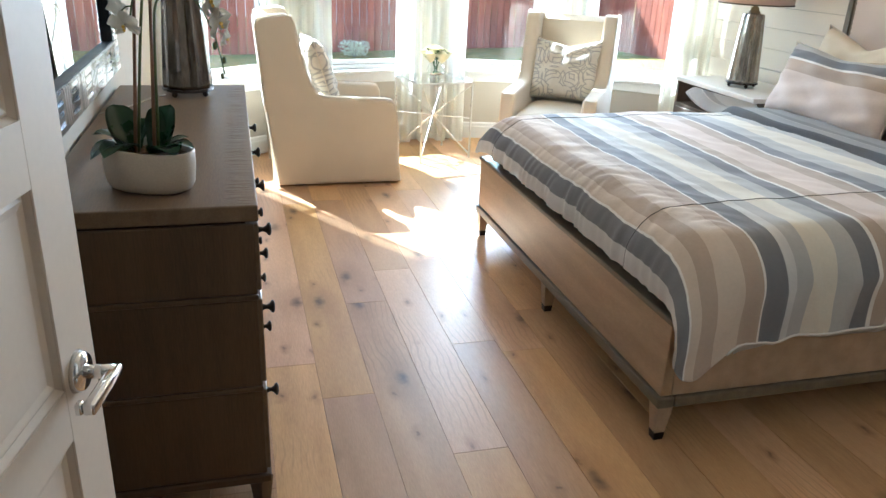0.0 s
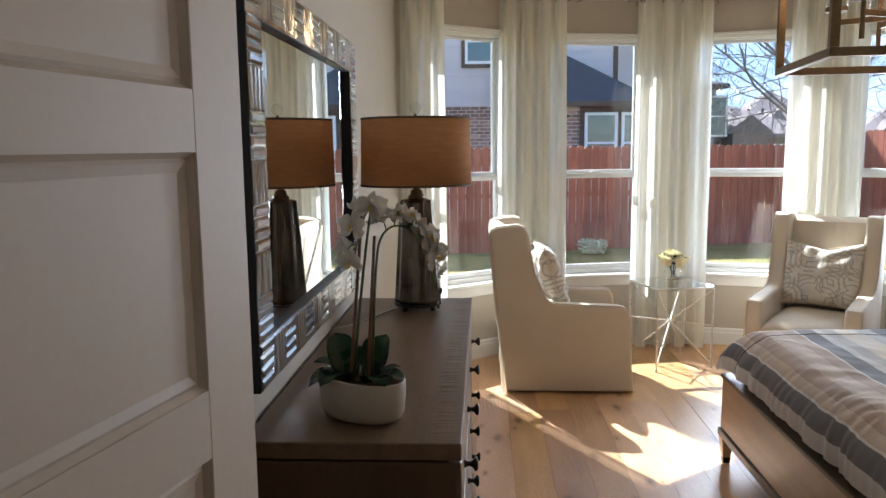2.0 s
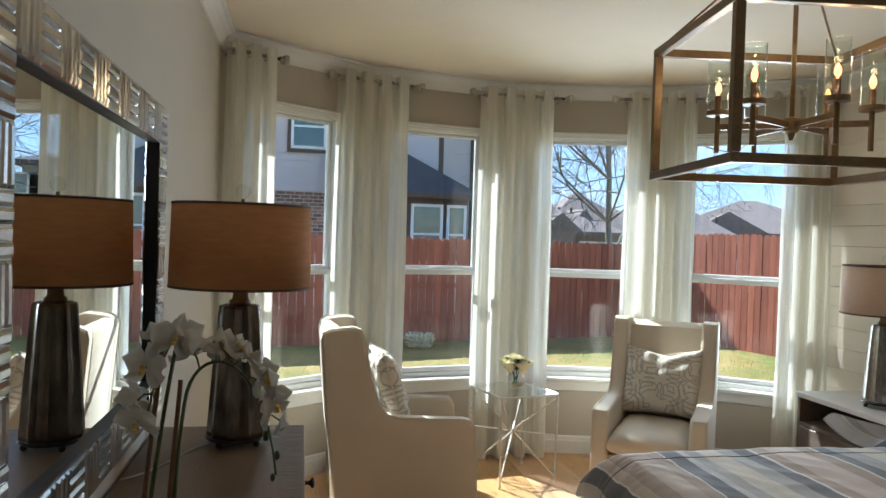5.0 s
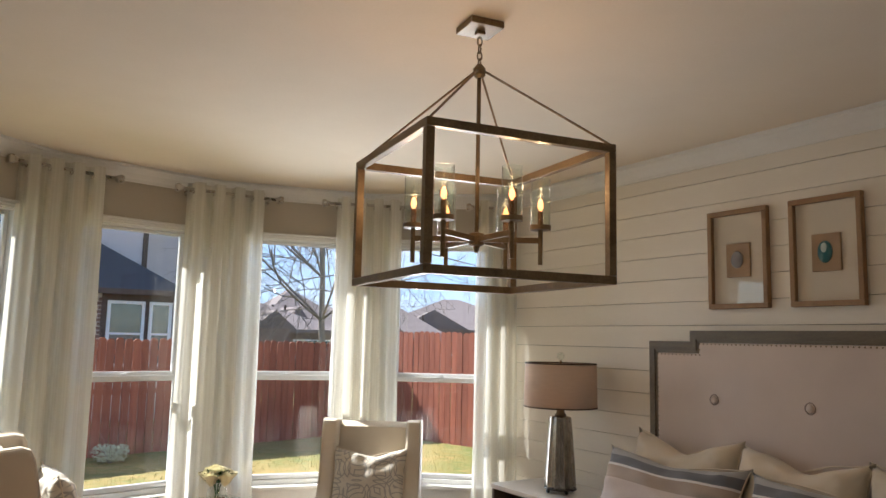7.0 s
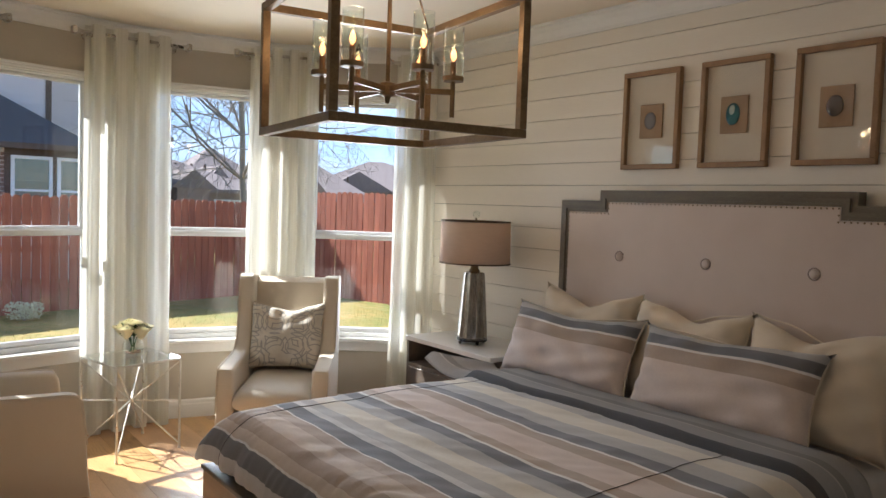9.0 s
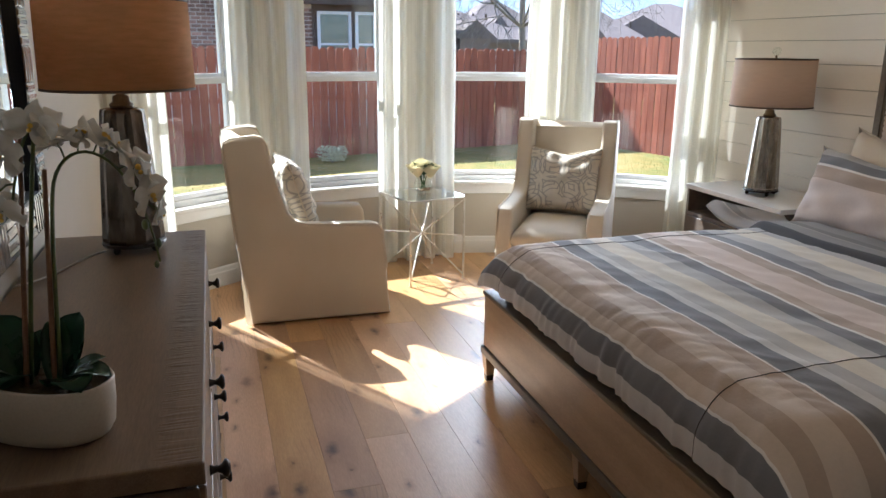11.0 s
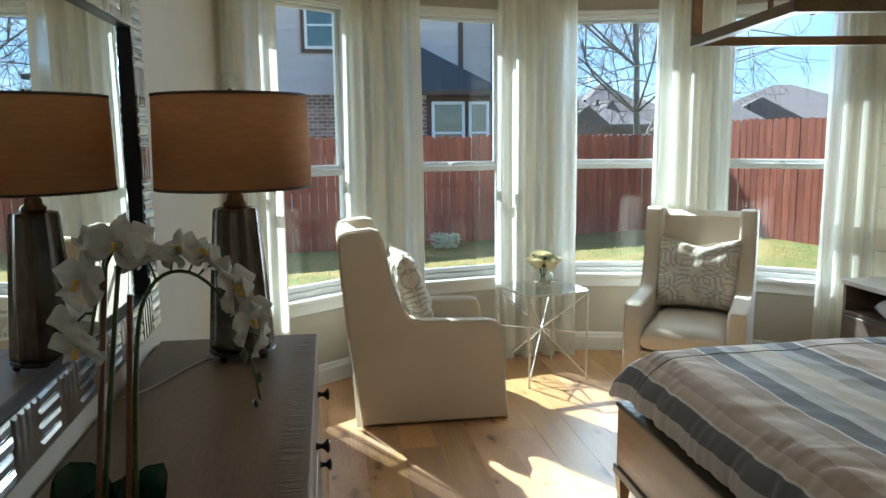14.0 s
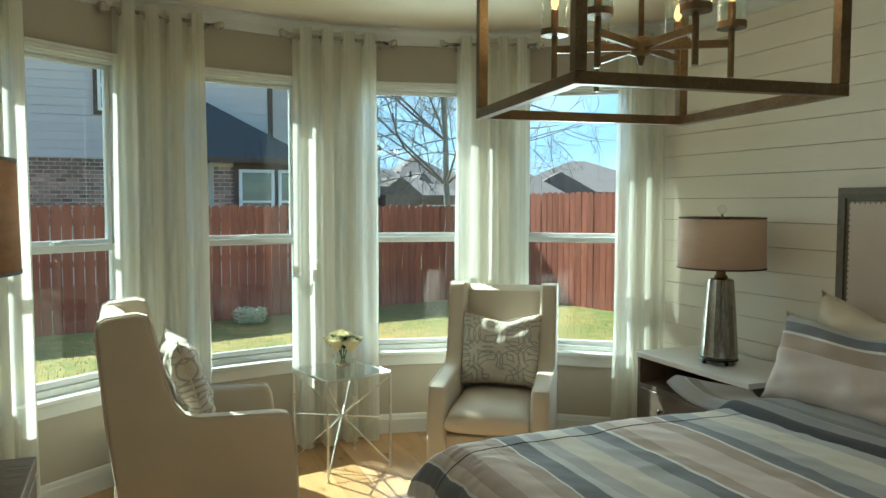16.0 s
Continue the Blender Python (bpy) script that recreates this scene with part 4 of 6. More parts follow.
# ---- orchid ----
def build_orchid():
    rng = random.Random(5)
    d = thing("orchid", "white silk orchid in a cream oval pot on the dresser", "plant", pose(-0.012, 2.005, 0.911))
    ax = radians(154)
    ca, sa = math.cos(ax), math.sin(ax)

    def oval(k, l, z, tip=0.0):
        vs = []
        for i in range(48):
            a = 2 * math.pi * i / 48
            c, s = math.cos(a), math.sin(a)
            u, v = l * math.copysign(abs(c) ** 0.86, c), k * math.copysign(abs(s) ** 0.86, s)
            vs.append(Vector((u * ca - v * sa, u * sa + v * ca, z + tip * c)))
        return vs
    bm = B()
    prof = [(0.058, 0.094, 0.0, 0), (0.066, 0.104, 0.005, 0), (0.073, 0.112, 0.02, 0), (0.077, 0.116, 0.06, 0), (0.077, 0.117, 0.104, 0.004), (0.0755, 0.1155, 0.108, 0.005), (0.0725, 0.1125, 0.108, 0.005), (0.070, 0.110, 0.085, 0.003)]
    rings = [[bm.verts.new(p) for p in oval(*q)] for q in prof]
    for a, b in zip(rings, rings[1:]):
        for i in range(48):
            j = (i + 1) % 48
            bm.faces.new((a[i], a[j], b[j], b[i]))
    bm.faces.new(list(reversed(rings[0])))
    part("pot", bm, POT, d, "cream ceramic oval pot", True)
    bm = B()
    bm.faces.new([bm.verts.new(p) for p in oval(0.0695, 0.1095, 0.088, 0.003)])
    for _ in range(90):
        a, r = rng.uniform(0, 6.28), math.sqrt(rng.random()) * 0.9
        u, v = 0.10 * r * math.cos(a), 0.06 * r * math.sin(a)
        ball(bm, (u * ca - v * sa, u * sa + v * ca, 0.091), rng.uniform(0.006, 0.014), 7, 5, (1, 1, 0.6))
    part("moss", bm, MOSS, d, "dark brown moss")

    def leaf(root, turn, tilt, length, width, curl=0.0, fold=0.25):
        """A thick oval leaf from its root: turn about z, tilt up from level, curl of the tip downwards."""
        m = Matrix.Translation(root) @ Matrix.Rotation(radians(turn), 4, "Z") @ Matrix.Rotation(-radians(tilt), 4, "Y")

        def f(u, v):
            k = math.sqrt(max(1 - (2 * (0.10 + 0.90 * u) - 1) ** 2, 0.0)) * (0.75 + 0.25 * u)
            w = width * k * (v - 0.5)
            bend = curl * u * u
            return m @ Vector((length * u * math.cos(bend * 0.7), w, -length * u * math.sin(bend * 0.7) + fold * abs(w) + 0.002 * math.sin(9 * u)))
        bm = grid(B(), 14, 8, f)
        bmesh.ops.solidify(bm, geom=bm.faces[:], thickness=0.003)
        part("leaf", bm, LEAF, d, smooth=True)
    # two rosettes of leaves, one about each stem
    for root, set_ in (((-0.042, 0.018, 0.088), ((125, 68, 0.13, 0.10, 0.25), (195, 55, 0.10, 0.095, 0.6), (238, 48, 0.10, 0.09, 1.1), (212, 42, 0.105, 0.085, 1.1), (262, 48, 0.075, 0.065, 0.8), (60, 52, 0.11, 0.06, 0.3))),
                       ((0.026, -0.012, 0.088), ((52, 72, 0.13, 0.095, 0.2), (98, 80, 0.12, 0.06, 0.2), (300, 50, 0.09, 0.095, 1.0), (340, 45, 0.095, 0.07, 0.8), (318, 44, 0.07, 0.055, 0.6), (15, 42, 0.085, 0.06, 0.4)))):
        for q in set_:
            leaf(root, *q)
    for a, b in (((-0.030, 0.0, 0.09), (0.009, 0.015, 0.537)), ((0.016, -0.012, 0.09), (0.040, -0.003, 0.463))):
        part("stake", rod(B(), a, b, 0.0046, 0.004, 8), STAKE, d)
    left = bezier((-0.023, 0.004, 0.09), (0.012, 0.012, 0.44), (0.030, -0.005, 0.50), (0.032, -0.006, 0.525), 8)[:-1]
    left += bezier((0.032, -0.006, 0.525), (0.028, -0.010, 0.545), (0.004, -0.022, 0.49), (-0.010, -0.030, 0.39), 10)
    right = bezier((0.026, -0.008, 0.09), (0.036, -0.006, 0.30), (0.040, 0.005, 0.40), (0.045, 0.03, 0.435), 8)[:-1]
    right += bezier((0.045, 0.03, 0.435), (0.062, 0.075, 0.52), (0.168, 0.10, 0.50), (0.196, 0.095, 0.27), 16)

    def bloom(at, face, size, roll):
        """A moth orchid: two broad petals, three sepals and a small lip, opening towards face."""
        m = Matrix.Translation(at) @ Vector(face).to_track_quat("Z", "Y").to_matrix().to_4x4() @ Matrix.Rotation(radians(roll), 4, "Z")
        bm = B()
        for ang, ln, wd, up in ((8, 1.0, 1.15, 0.002), (172, 1.0, 1.15, 0.002), (90, 1.0, 0.72, 0.0), (218, 0.95, 0.62, 0.0), (322, 0.95, 0.62, 0.0)):
            a, cup = radians(ang), rng.uniform(0.12, 0.4)

            def f(u, v):
                w = size * wd * max(math.sin(math.pi * (0.06 + 0.90 * u) ** 1.25), 0) ** 0.6 * (v - 0.5)
                x = size * ln * (0.04 + 0.96 * u)
                z = cup * size * u * u - 0.22 * size * (2 * v - 1) ** 2 * u + up + 0.03 * size * math.sin(7 * v + 5 * u)
                return m @ Vector((x * math.cos(a) - w * math.sin(a), x * math.sin(a) + w * math.cos(a), z))
            grid(bm, 7, 6, f)
        fl = part("flower", bm, PETAL, d, "white moth-orchid bloom", True)
        bm = B()
        ball(bm, m @ Vector((0, 0, 0.010)), size * 0.11, 8, 6)
        ball(bm, m @ Vector((0, -0.2 * size, 0.012)), size * 0.13, 8, 6, (0.7, 1.0, 0.7))
        part("flower_centre", bm, YELLOW, fl)
    sprays = ((left, ((8, (0.7, -0.3, 0.35), 0.040, 10), (10, (0.2, -0.8, 0.2), 0.038, -20), (12, (-0.3, 0.3, 0.6), 0.036, 30), (14, (-0.5, -0.7, 0.1), 0.042, -10), (16, (-0.6, 0.2, -0.3), 0.038, 15), (17, (-0.3, -0.7, -0.4), 0.038, 0))),
              (right, ((11, (-0.35, 0.1, 0.9), 0.048, 0), (13, (0.15, -0.15, 0.95), 0.052, 20), (15, (0.55, -0.1, 0.8), 0.050, -15), (16, (0.8, 0.3, 0.5), 0.046, 40), (18, (0.9, -0.4, 0.15), 0.050, 5), (19, (0.9, 0.3, 0.1), 0.044, -25), (20, (0.85, -0.5, -0.15), 0.044, 20), (21, (0.9, 0.0, -0.3), 0.038, 0))))
    for pts, blooms in sprays:
        part("stem", tube(B(), pts, 0.0040, 7, 0.0020), STEM, d, smooth=True)
        for k, face, size, roll in blooms:
            out = Vector(face).normalized()
            root = pts[k] + out * 0.028
            part("flower_stalk", tube(B(), [pts[k], pts[k] * 0.5 + root * 0.5 + Vector((0, 0, 0.005)), root], 0.0018, 5), STEM, d)
            bloom(root, face, size, roll)
    for k, p in enumerate(right[-3:]):
        part("bud", ball(B(), p + Vector((0.007 if k % 2 else -0.006, -0.004, -0.004)), 0.008 - 0.001 * k, 8, 6, (0.8, 0.8, 1.3)), STEM, d, smooth=True)


build_orchid()


# ---- wing chairs ----
def build_chair(name_label, m):
    c = thing("armchair", name_label, "armchair", m, "wing chairs in the bay")
    side = [(-0.36, 0.012), (-0.42, 0.50), (-0.465, 1.05), (-0.455, 1.095), (-0.42, 1.115), (-0.29, 1.13), (-0.245, 1.115), (-0.225, 1.07), (-0.195, 0.90), (-0.165, 0.76), (-0.13, 0.665), (-0.085, 0.61), (-0.02, 0.59),
            (0.36, 0.575), (0.40, 0.565), (0.42, 0.53), (0.445, 0.30), (0.452, 0.14), (0.466, 0.012)]
    side = [(x, z if z < 0.7 else 0.7 + (z - 0.7) * 0.93) for x, z in side]
    hw = 0.345
    for s in (-1, 1):
        a, b = sorted((s * hw, s * (hw - 0.105)))
        bm = prism(B(), side, a, b, 0.022, 3)
        part("side", bm, CHAIR, c, smooth="auto")
        # piping seam along the outer edge of the side
        pts = [(x, s * (hw - 0.006), z) for x, z in side[1:17]]
        part("welt", tube(B(), pts, 0.0045, 5), CHAIR, c)
    inner = hw - 0.103
    back = [(-0.36, 0.10), (-0.425, 0.50), (-0.465, 1.01), (-0.45, 1.07), (-0.40, 1.075), (-0.345, 1.04), (-0.30, 0.60), (-0.27, 0.40), (-0.26, 0.10)]
    bm = prism(B(), back, -inner, inner, 0.012, 2)
    part("back", bm, CHAIR, c, smooth="auto")
    bm = prism(B(), [(-0.355, 0.012), (-0.36, 0.10), (-0.262, 0.10), (-0.262, 0.012)], -inner, inner)
    part("back_skirt", bm, CHAIR, c)
    bm = box(B(), -0.255, 0.415, -inner, inner, 0.10, 0.295, 0.012)
    part("seat_frame", bm, CHAIR, c)
    # plump seat cushion
    bm = B()
    def cushion(u, v, s):
        x, y = -0.265 + 0.72 * u, (v - 0.5) * 2 * (inner - 0.004)
        e = (1 - (2 * u - 1) ** 6) * (1 - (2 * v - 1) ** 6)
        return Vector((x, y, 0.365 + s * (0.066 * e ** 0.22 + (0.022 * e if s > 0 else 0))))
    grid(bm, 30, 24, lambda u, v: cushion(0.5 - 0.5 * math.cos(math.pi * u), 0.5 - 0.5 * math.cos(math.pi * v), 1))
    grid(bm, 30, 24, lambda u, v: cushion(0.5 + 0.5 * math.cos(math.pi * u), 0.5 - 0.5 * math.cos(math.pi * v), -1))
    bmesh.ops.remove_doubles(bm, verts=bm.verts[:], dist=0.001)
    part("seat_cushion", bm, CHAIR, c, smooth=True)
    # front skirt with a soft pleat at each corner
    bm = B()
    grid(bm, 30, 3, lambda u, v: Vector((0.432 + 0.006 * math.sin(u * 40) * (1 - v), (u - 0.5) * 2 * (hw - 0.02), 0.012 + 0.16 * v)))
    bmesh.ops.solidify(bm, geom=bm.faces[:], thickness=0.006)
    part("front_skirt", bm, CHAIR, c, smooth=True)
    # kick pleat at each back corner, hanging a little open
    for s in (-1, 1):
        bm = grid(B(), 4, 8, lambda u, v: Vector((-0.352 - 0.066 * v * 0.7 - (0.004 + 0.034 * (1 - v)) * u, s * (hw + 0.0015 - 0.004 * u + 0.003 * (1 - v)), 0.014 + 0.30 * v)))
        bmesh.ops.solidify(bm, geom=bm.faces[:], thickness=-0.003 * s)
        part("kick_pleat", bm, CHAIR, c, smooth=True)
    return c


def build_pillow(name, label, material, m, w, h, t, group="", ears=0.03, piping=None, seed=0, sag=0.0, uvk=None):
    """A stuffed pillow: w across, h high, t thick, standing in its own x (across) and z (up)."""
    rng = random.Random(seed)
    ph = [rng.uniform(0, 6) for _ in range(8)]
    p = thing(name, label, "pillow", m, group)

    def f(u, v, s):
        a, b = 2 * u - 1, 2 * v - 1
        pinch = 1 - 0.06 * (1 - b * b) * abs(a) ** 3
        pinch2 = 1 - 0.10 * (1 - a * a) * abs(b) ** 3
        ear = (abs(a) * abs(b)) ** 9
        x, z = a * w / 2 * pinch * (1 + 0.035 * ear), b * h / 2 * pinch2 * (1 + 0.07 * ear)
        e = max((1 - a ** 4) * (1 - b ** 4), 0)
        y = s * t / 2 * e ** 0.45
        wr = 0.006 * math.sin(9 * a + 5 * b + ph[0]) + 0.005 * math.sin(17 * a * b + ph[1]) + 0.004 * math.sin(13 * b - 6 * a + ph[2])
        wr += 0.010 * noise.noise(Vector((a * 3 + ph[6], b * 2.5, ph[7]))) + 0.005 * (0.4 - abs(noise.noise(Vector((a * 7 + 2 * b, b * 5, ph[6])))))
        corner = max(abs(a) * abs(b) - 0.25, 0) * 1.3
        wr += 0.012 * corner * math.sin(14 * math.atan2(1.02 - abs(b), 1.02 - abs(a)) + ph[4])
        y += s * wr * min(e * 3, 1)
        z += -sag * math.exp(-((a + 0.15 * math.sin(ph[5])) / 0.42) ** 2) * (v ** 2) * h + 0.008 * math.sin(3 * a + ph[3]) * v
        return Vector((x, y, z))
    k = uvk or (lambda u, v: (u * w, v * h))
    bm = grid(B(), 30, 22, lambda u, v: f(u, v, -1), k)
    grid(bm, 30, 22, lambda u, v: f(1 - u, v, 1), lambda u, v: k(1 - u, v))
    bmesh.ops.remove_doubles(bm, verts=bm.verts[:], dist=0.0005)
    part("cover", bm, material, p, smooth=True)
    if piping:
        rim = [f(i / 40, 0, 1) for i in range(41)] + [f(1, j / 30, 1) for j in range(1, 31)] + [f(1 - i / 40, 1, 1) for i in range(1, 41)] + [f(0, 1 - j / 30, 1) for j in range(1, 31)]
        rim = [Vector((-q.x, q.y, q.z)) for q in rim]
        part("piping", tube(B(), rim, 0.004, 5), piping, p, smooth=True)
    return p


LATTICE = lattice_cloth("lattice_pillow_cloth", (0.72, 0.66, 0.56), (0.34, 0.325, 0.30), 7.0)
CH1 = pose(0.80, 5.245, 0, 0, 0, 0)
CH2 = pose(2.55, 5.31, 0, 0, 0, -124)
build_chair("cream slipcovered wing chair facing across the bay", CH1)
build_chair("cream slipcovered wing chair beside the glass table", CH2)
for cm, sd in ((CH1, 1), (CH2, 2)):
    build_pillow("throw_pillow", "cream throw pillow with grey lattice embroidery on the chair", LATTICE, cm @ pose(-0.06 if sd == 1 else -0.15, 0.0, 0.72 if sd == 1 else 0.69, -17, 0, 90 + (4 if sd == 1 else -3)) , 0.51, 0.46, 0.16, "throw pillows", piping=PILLOW, seed=sd, sag=0.09)


# ---- glass side table and flowers ----
def build_side_table():
    z, s = 0.60, 0.44
    c = (1.665, 5.655)
    d = thing("side_table", "square glass side table on a silver starburst frame", "side table", pose(c[0], c[1], 0, 0, 0, 15))
    h = s / 2
    part("glass_top", box(B(), -h, h, -h, h, z - 0.008, z, 0.002, 1), GLASS, d, "clear glass top")
    bm = B()
    r = 0.006
    for q in ((-h + r, -h, h - r, -h + 2 * r), (-h + r, h - 2 * r, h - r, h)):
        box(bm, q[0], q[2], q[1], q[3], z - 0.021, z - 0.009)
    for q in ((-h, -h, -h + 2 * r, h), (h - 2 * r, -h, h, h)):
        box(bm, q[0], q[2], q[1] + 2 * r, q[3] - 2 * r, z - 0.021, z - 0.009)
    part("top_frame", bm, SILVER, d)
    for sx in (-1, 1):
        for sy in (-1, 1):
            bm = box(B(), *sorted((sx * h, sx * (h - 2 * r))), *sorted((sy * h, sy * (h - 2 * r))), 0.012, z - 0.0215, 0.001, 1)
            lg = part("leg", bm, SILVER, d)
            part("foot", rod(B(), (sx * (h - r), sy * (h - r), 0.0), (sx * (h - r), sy * (h - r), 0.0118), 0.010, seg=12), SILVER, lg)
    o = (0, 0, 0.31)
    ends = [(sx * (h - r), sy * (h - r), zz) for sx in (-1, 1) for sy in (-1, 1) for zz in (0.03, z - 0.03)]
    ends += [(sx * (h - r), sy * (h - r), 0.31) for sx in (-1, 1) for sy in (-1, 1)]
    for e in ends:
        part("strut", rod(B(), o, e, 0.0048, seg=8), SILVER, d)
    part("hub", ball(B(), o, 0.016), SILVER, d, smooth=True)
    return c, z


(tx, ty), tz = build_side_table()


def build_flowers():
    d = thing("flower_vase", "pale yellow roses in a small round glass bowl", "flowers", pose(tx + 0.015, ty + 0.02, tz + 0.001))
    bm = lathe(B(), [(0.034, 0.0), (0.056, 0.014), (0.067, 0.045), (0.060, 0.078), (0.046, 0.096), (0.050, 0.106)], 24)
    bm.faces.ensure_lookup_table()
    bmesh.ops.delete(bm, geom=[bm.faces[-1]], context="FACES")
    part("glass_bowl", bm, GLASS, d, "clear round glass bowl", True)
    rng = random.Random(11)
    bm = B()
    for _ in range(40):
        a, r = rng.uniform(0, 6.28), 0.043 * math.sqrt(rng.random())
        ball(bm, (r * math.cos(a), r * math.sin(a), 0.014 + rng.uniform(0, 0.008)), 0.008, 6, 5, (1, 1, 0.7))
    part("pebbles", bm, PEBBLE, d)
    bm = B()
    for k in range(7):
        a = k * 0.9
        tube(bm, bezier((0.02 * math.cos(a), 0.02 * math.sin(a), 0.02), (0.01 * math.cos(a + 2), 0.01 * math.sin(a + 2), 0.06), (0.02 * math.cos(a), 0.02 * math.sin(a), 0.09), (0.035 * math.cos(a), 0.035 * math.sin(a), 0.14), 6), 0.003, 5)
    part("stems", bm, FOLIAGE, d)
    for k, (x, y, z, r) in enumerate(((-0.045, -0.03, 0.145, 0.038), (0.03, -0.045, 0.14, 0.038), (0.06, 0.01, 0.145, 0.036), (-0.01, 0.02, 0.175, 0.038), (-0.05, 0.035, 0.15, 0.034), (0.025, 0.05, 0.16, 0.034), (0.0, -0.02, 0.18, 0.033))):
        bm = B()
        x, y, z, r = x * 1.12, y * 1.12, z + 0.008, r * 1.22
        for ring in range(4):
            n = 5
            for q in range(n):
                a0 = q * 2 * math.pi / n + ring * 0.7 + k
                rr = r * (0.35 + 0.22 * ring)

                def f(u, v):
                    aa = a0 + (v - 0.5) * 1.7
                    flare = rr * (0.55 + 0.55 * u + 0.12 * ring * u * u)
                    return Vector((x + flare * math.cos(aa), y + flare * math.sin(aa), z + (u - 0.45) * r * (2.0 - 0.28 * ring) - 0.006 * (2 * v - 1) ** 2))
                grid(bm, 4, 4, f)
        part("rose", bm, ROSE, d, smooth=True)
    for k in range(22):
        a = rng.uniform(0, 6.28)
        e = rng.uniform(-0.1, 1.3)
        p = Vector((0.05 * math.cos(a), 0.05 * math.sin(a), rng.uniform(0.13, 0.175)))
        m = Matrix.Translation(p) @ Matrix.Rotation(a, 4, "Z") @ Matrix.Rotation(-e, 4, "Y")
        bm = grid(B(), 5, 2, lambda u, v: m @ Vector((0.055 * u, (v - 0.5) * 0.032 * math.sin(math.pi * (0.1 + 0.9 * u)), 0.008 * math.sin(3 * u) - 0.01 * abs(v - 0.5))))
        part("leaf", bm, FOLIAGE, d)


build_flowers()


# ---- bed ----
BX0, BX1, BY0, BY1 = 1.48, 3.70, 1.865, 3.895
BC = (BY0 + BY1) / 2
bed = thing("bed", "king bed of weathered oak with tall upholstered headboard", "bed", pose(BX0, BC, 0))


def build_bed():
    hw = (BY1 - BY0) / 2
    ln = BX1 - BX0
    bm = box(B(), 0.012, 0.05, -hw + 0.012, hw - 0.012, 0.175, 0.435, 0.003, 1)
    part("footboard", bm, BEDWOOD, bed)
    bm = box(B(), 0.004, 0.07, -hw + 0.004, hw - 0.004, 0.4355, 0.455, 0.005)
    part("footboard_cap", bm, BEDTRIM, bed)
    bm = box(B(), 0.0, 0.06, -hw, hw, 0.135, 0.1745, 0.006)
    part("foot_moulding", bm, BEDTRIM, bed)
    for s in (-1, 1):
        part("side_rail", box(B(), 0.051, ln, *sorted((s * (hw - 0.012), s * (hw - 0.045))), 0.175, 0.435, 0.003, 1), BEDWOOD, bed)
        part("side_moulding", box(B(), 0.061, ln, *sorted((s * hw, s * (hw - 0.05))), 0.135, 0.1745, 0.006), BEDTRIM, bed)
        part("rail_cap", box(B(), 0.071, ln, *sorted((s * (hw - 0.004), s * (hw - 0.06))), 0.4355, 0.455, 0.005), BEDTRIM, bed)
    for x, y in ((0.035, -hw + 0.035), (0.035, 0.0), (0.035, hw - 0.035), (ln - 0.10, -hw + 0.035), (ln - 0.10, hw - 0.035)):
        bm = rod(B(), (x, y, 0.03), (x, y, 0.1345), 0.026, 0.04, 4)
        bmesh.ops.rotate(bm, verts=bm.verts[:], cent=(x, y, 0), matrix=Matrix.Rotation(math.pi / 4, 3, "Z"))
        lg = part("leg", bm, BEDWOOD, bed)
        bm = rod(B(), (x, y, 0.0), (x, y, 0.0298), 0.023, 0.027, 4)
        bmesh.ops.rotate(bm, verts=bm.verts[:], cent=(x, y, 0), matrix=Matrix.Rotation(math.pi / 4, 3, "Z"))
        part("foot_cap", bm, DARK_METAL, lg, "dark metal foot cap")
    bm = box(B(), 0.055, ln - 0.03, -hw + 0.05, hw - 0.05, 0.20, 0.44)
    part("box_spring", bm, SHEET, bed)
    bm = box(B(), 0.075, ln - 0.03, -hw + 0.065, hw - 0.065, 0.441, 0.625, 0.05, 4)
    part("mattress", bm, SHEET, bed, smooth="auto")
    # headboard with a stepped top
    hb = 1.015
    zt, zs, st = 1.745, 1.685, 0.30

    def outline(i):
        return [(-hb + i, 0.10), (-hb + i, zs - i), (-hb + st + i, zs - i), (-hb + st + i, zt - i), (hb - st - i, zt - i), (hb - st - i, zs - i), (hb - i, zs - i), (hb - i, 0.10)]
    x = ln
    for k, (i0, i1, x0, x1, mt) in enumerate(((0.0, 0.03, -0.004, 0.07, BEDTRIM), (0.03, 0.05, -0.016, 0.07, BEDTRIM), (0.05, 0.066, -0.008, 0.07, BEDTRIM))):
        bm = B()
        o, q = outline(i0), outline(i1)
        for a in range(7):
            pts = (o[a], o[a + 1], q[a + 1], q[a])
            lo = [bm.verts.new((x + x0, y, z)) for y, z in pts]
            hi = [bm.verts.new((x + x1, y, z)) for y, z in pts]
            fs = [bm.faces.new(lo), bm.faces.new(list(reversed(hi)))]
            for b in range(4):
                j = (b + 1) % 4
                fs.append(bm.faces.new((lo[j], lo[b], hi[b], hi[j])))
            bmesh.ops.recalc_face_normals(bm, faces=fs)
        part("headboard_moulding", bm, mt, bed)
    bm = B()
    q = outline(0.0665)
    lo = [bm.verts.new((x - 0.012, y, z)) for y, z in q]
    hi = [bm.verts.new((x + 0.06, y, z)) for y, z in q]
    fs = [bm.faces.new(lo), bm.faces.new(list(reversed(hi)))]
    for b in range(8):
        j = (b + 1) % 8
        fs.append(bm.faces.new((lo[j], lo[b], hi[b], hi[j])))
    bmesh.ops.recalc_face_normals(bm, faces=fs)
    es = [e for e in bm.edges if all(v in lo for v in e.verts)]
    bmesh.ops.bevel(bm, geom=es, offset=0.008, segments=3, affect="EDGES", profile=0.5)
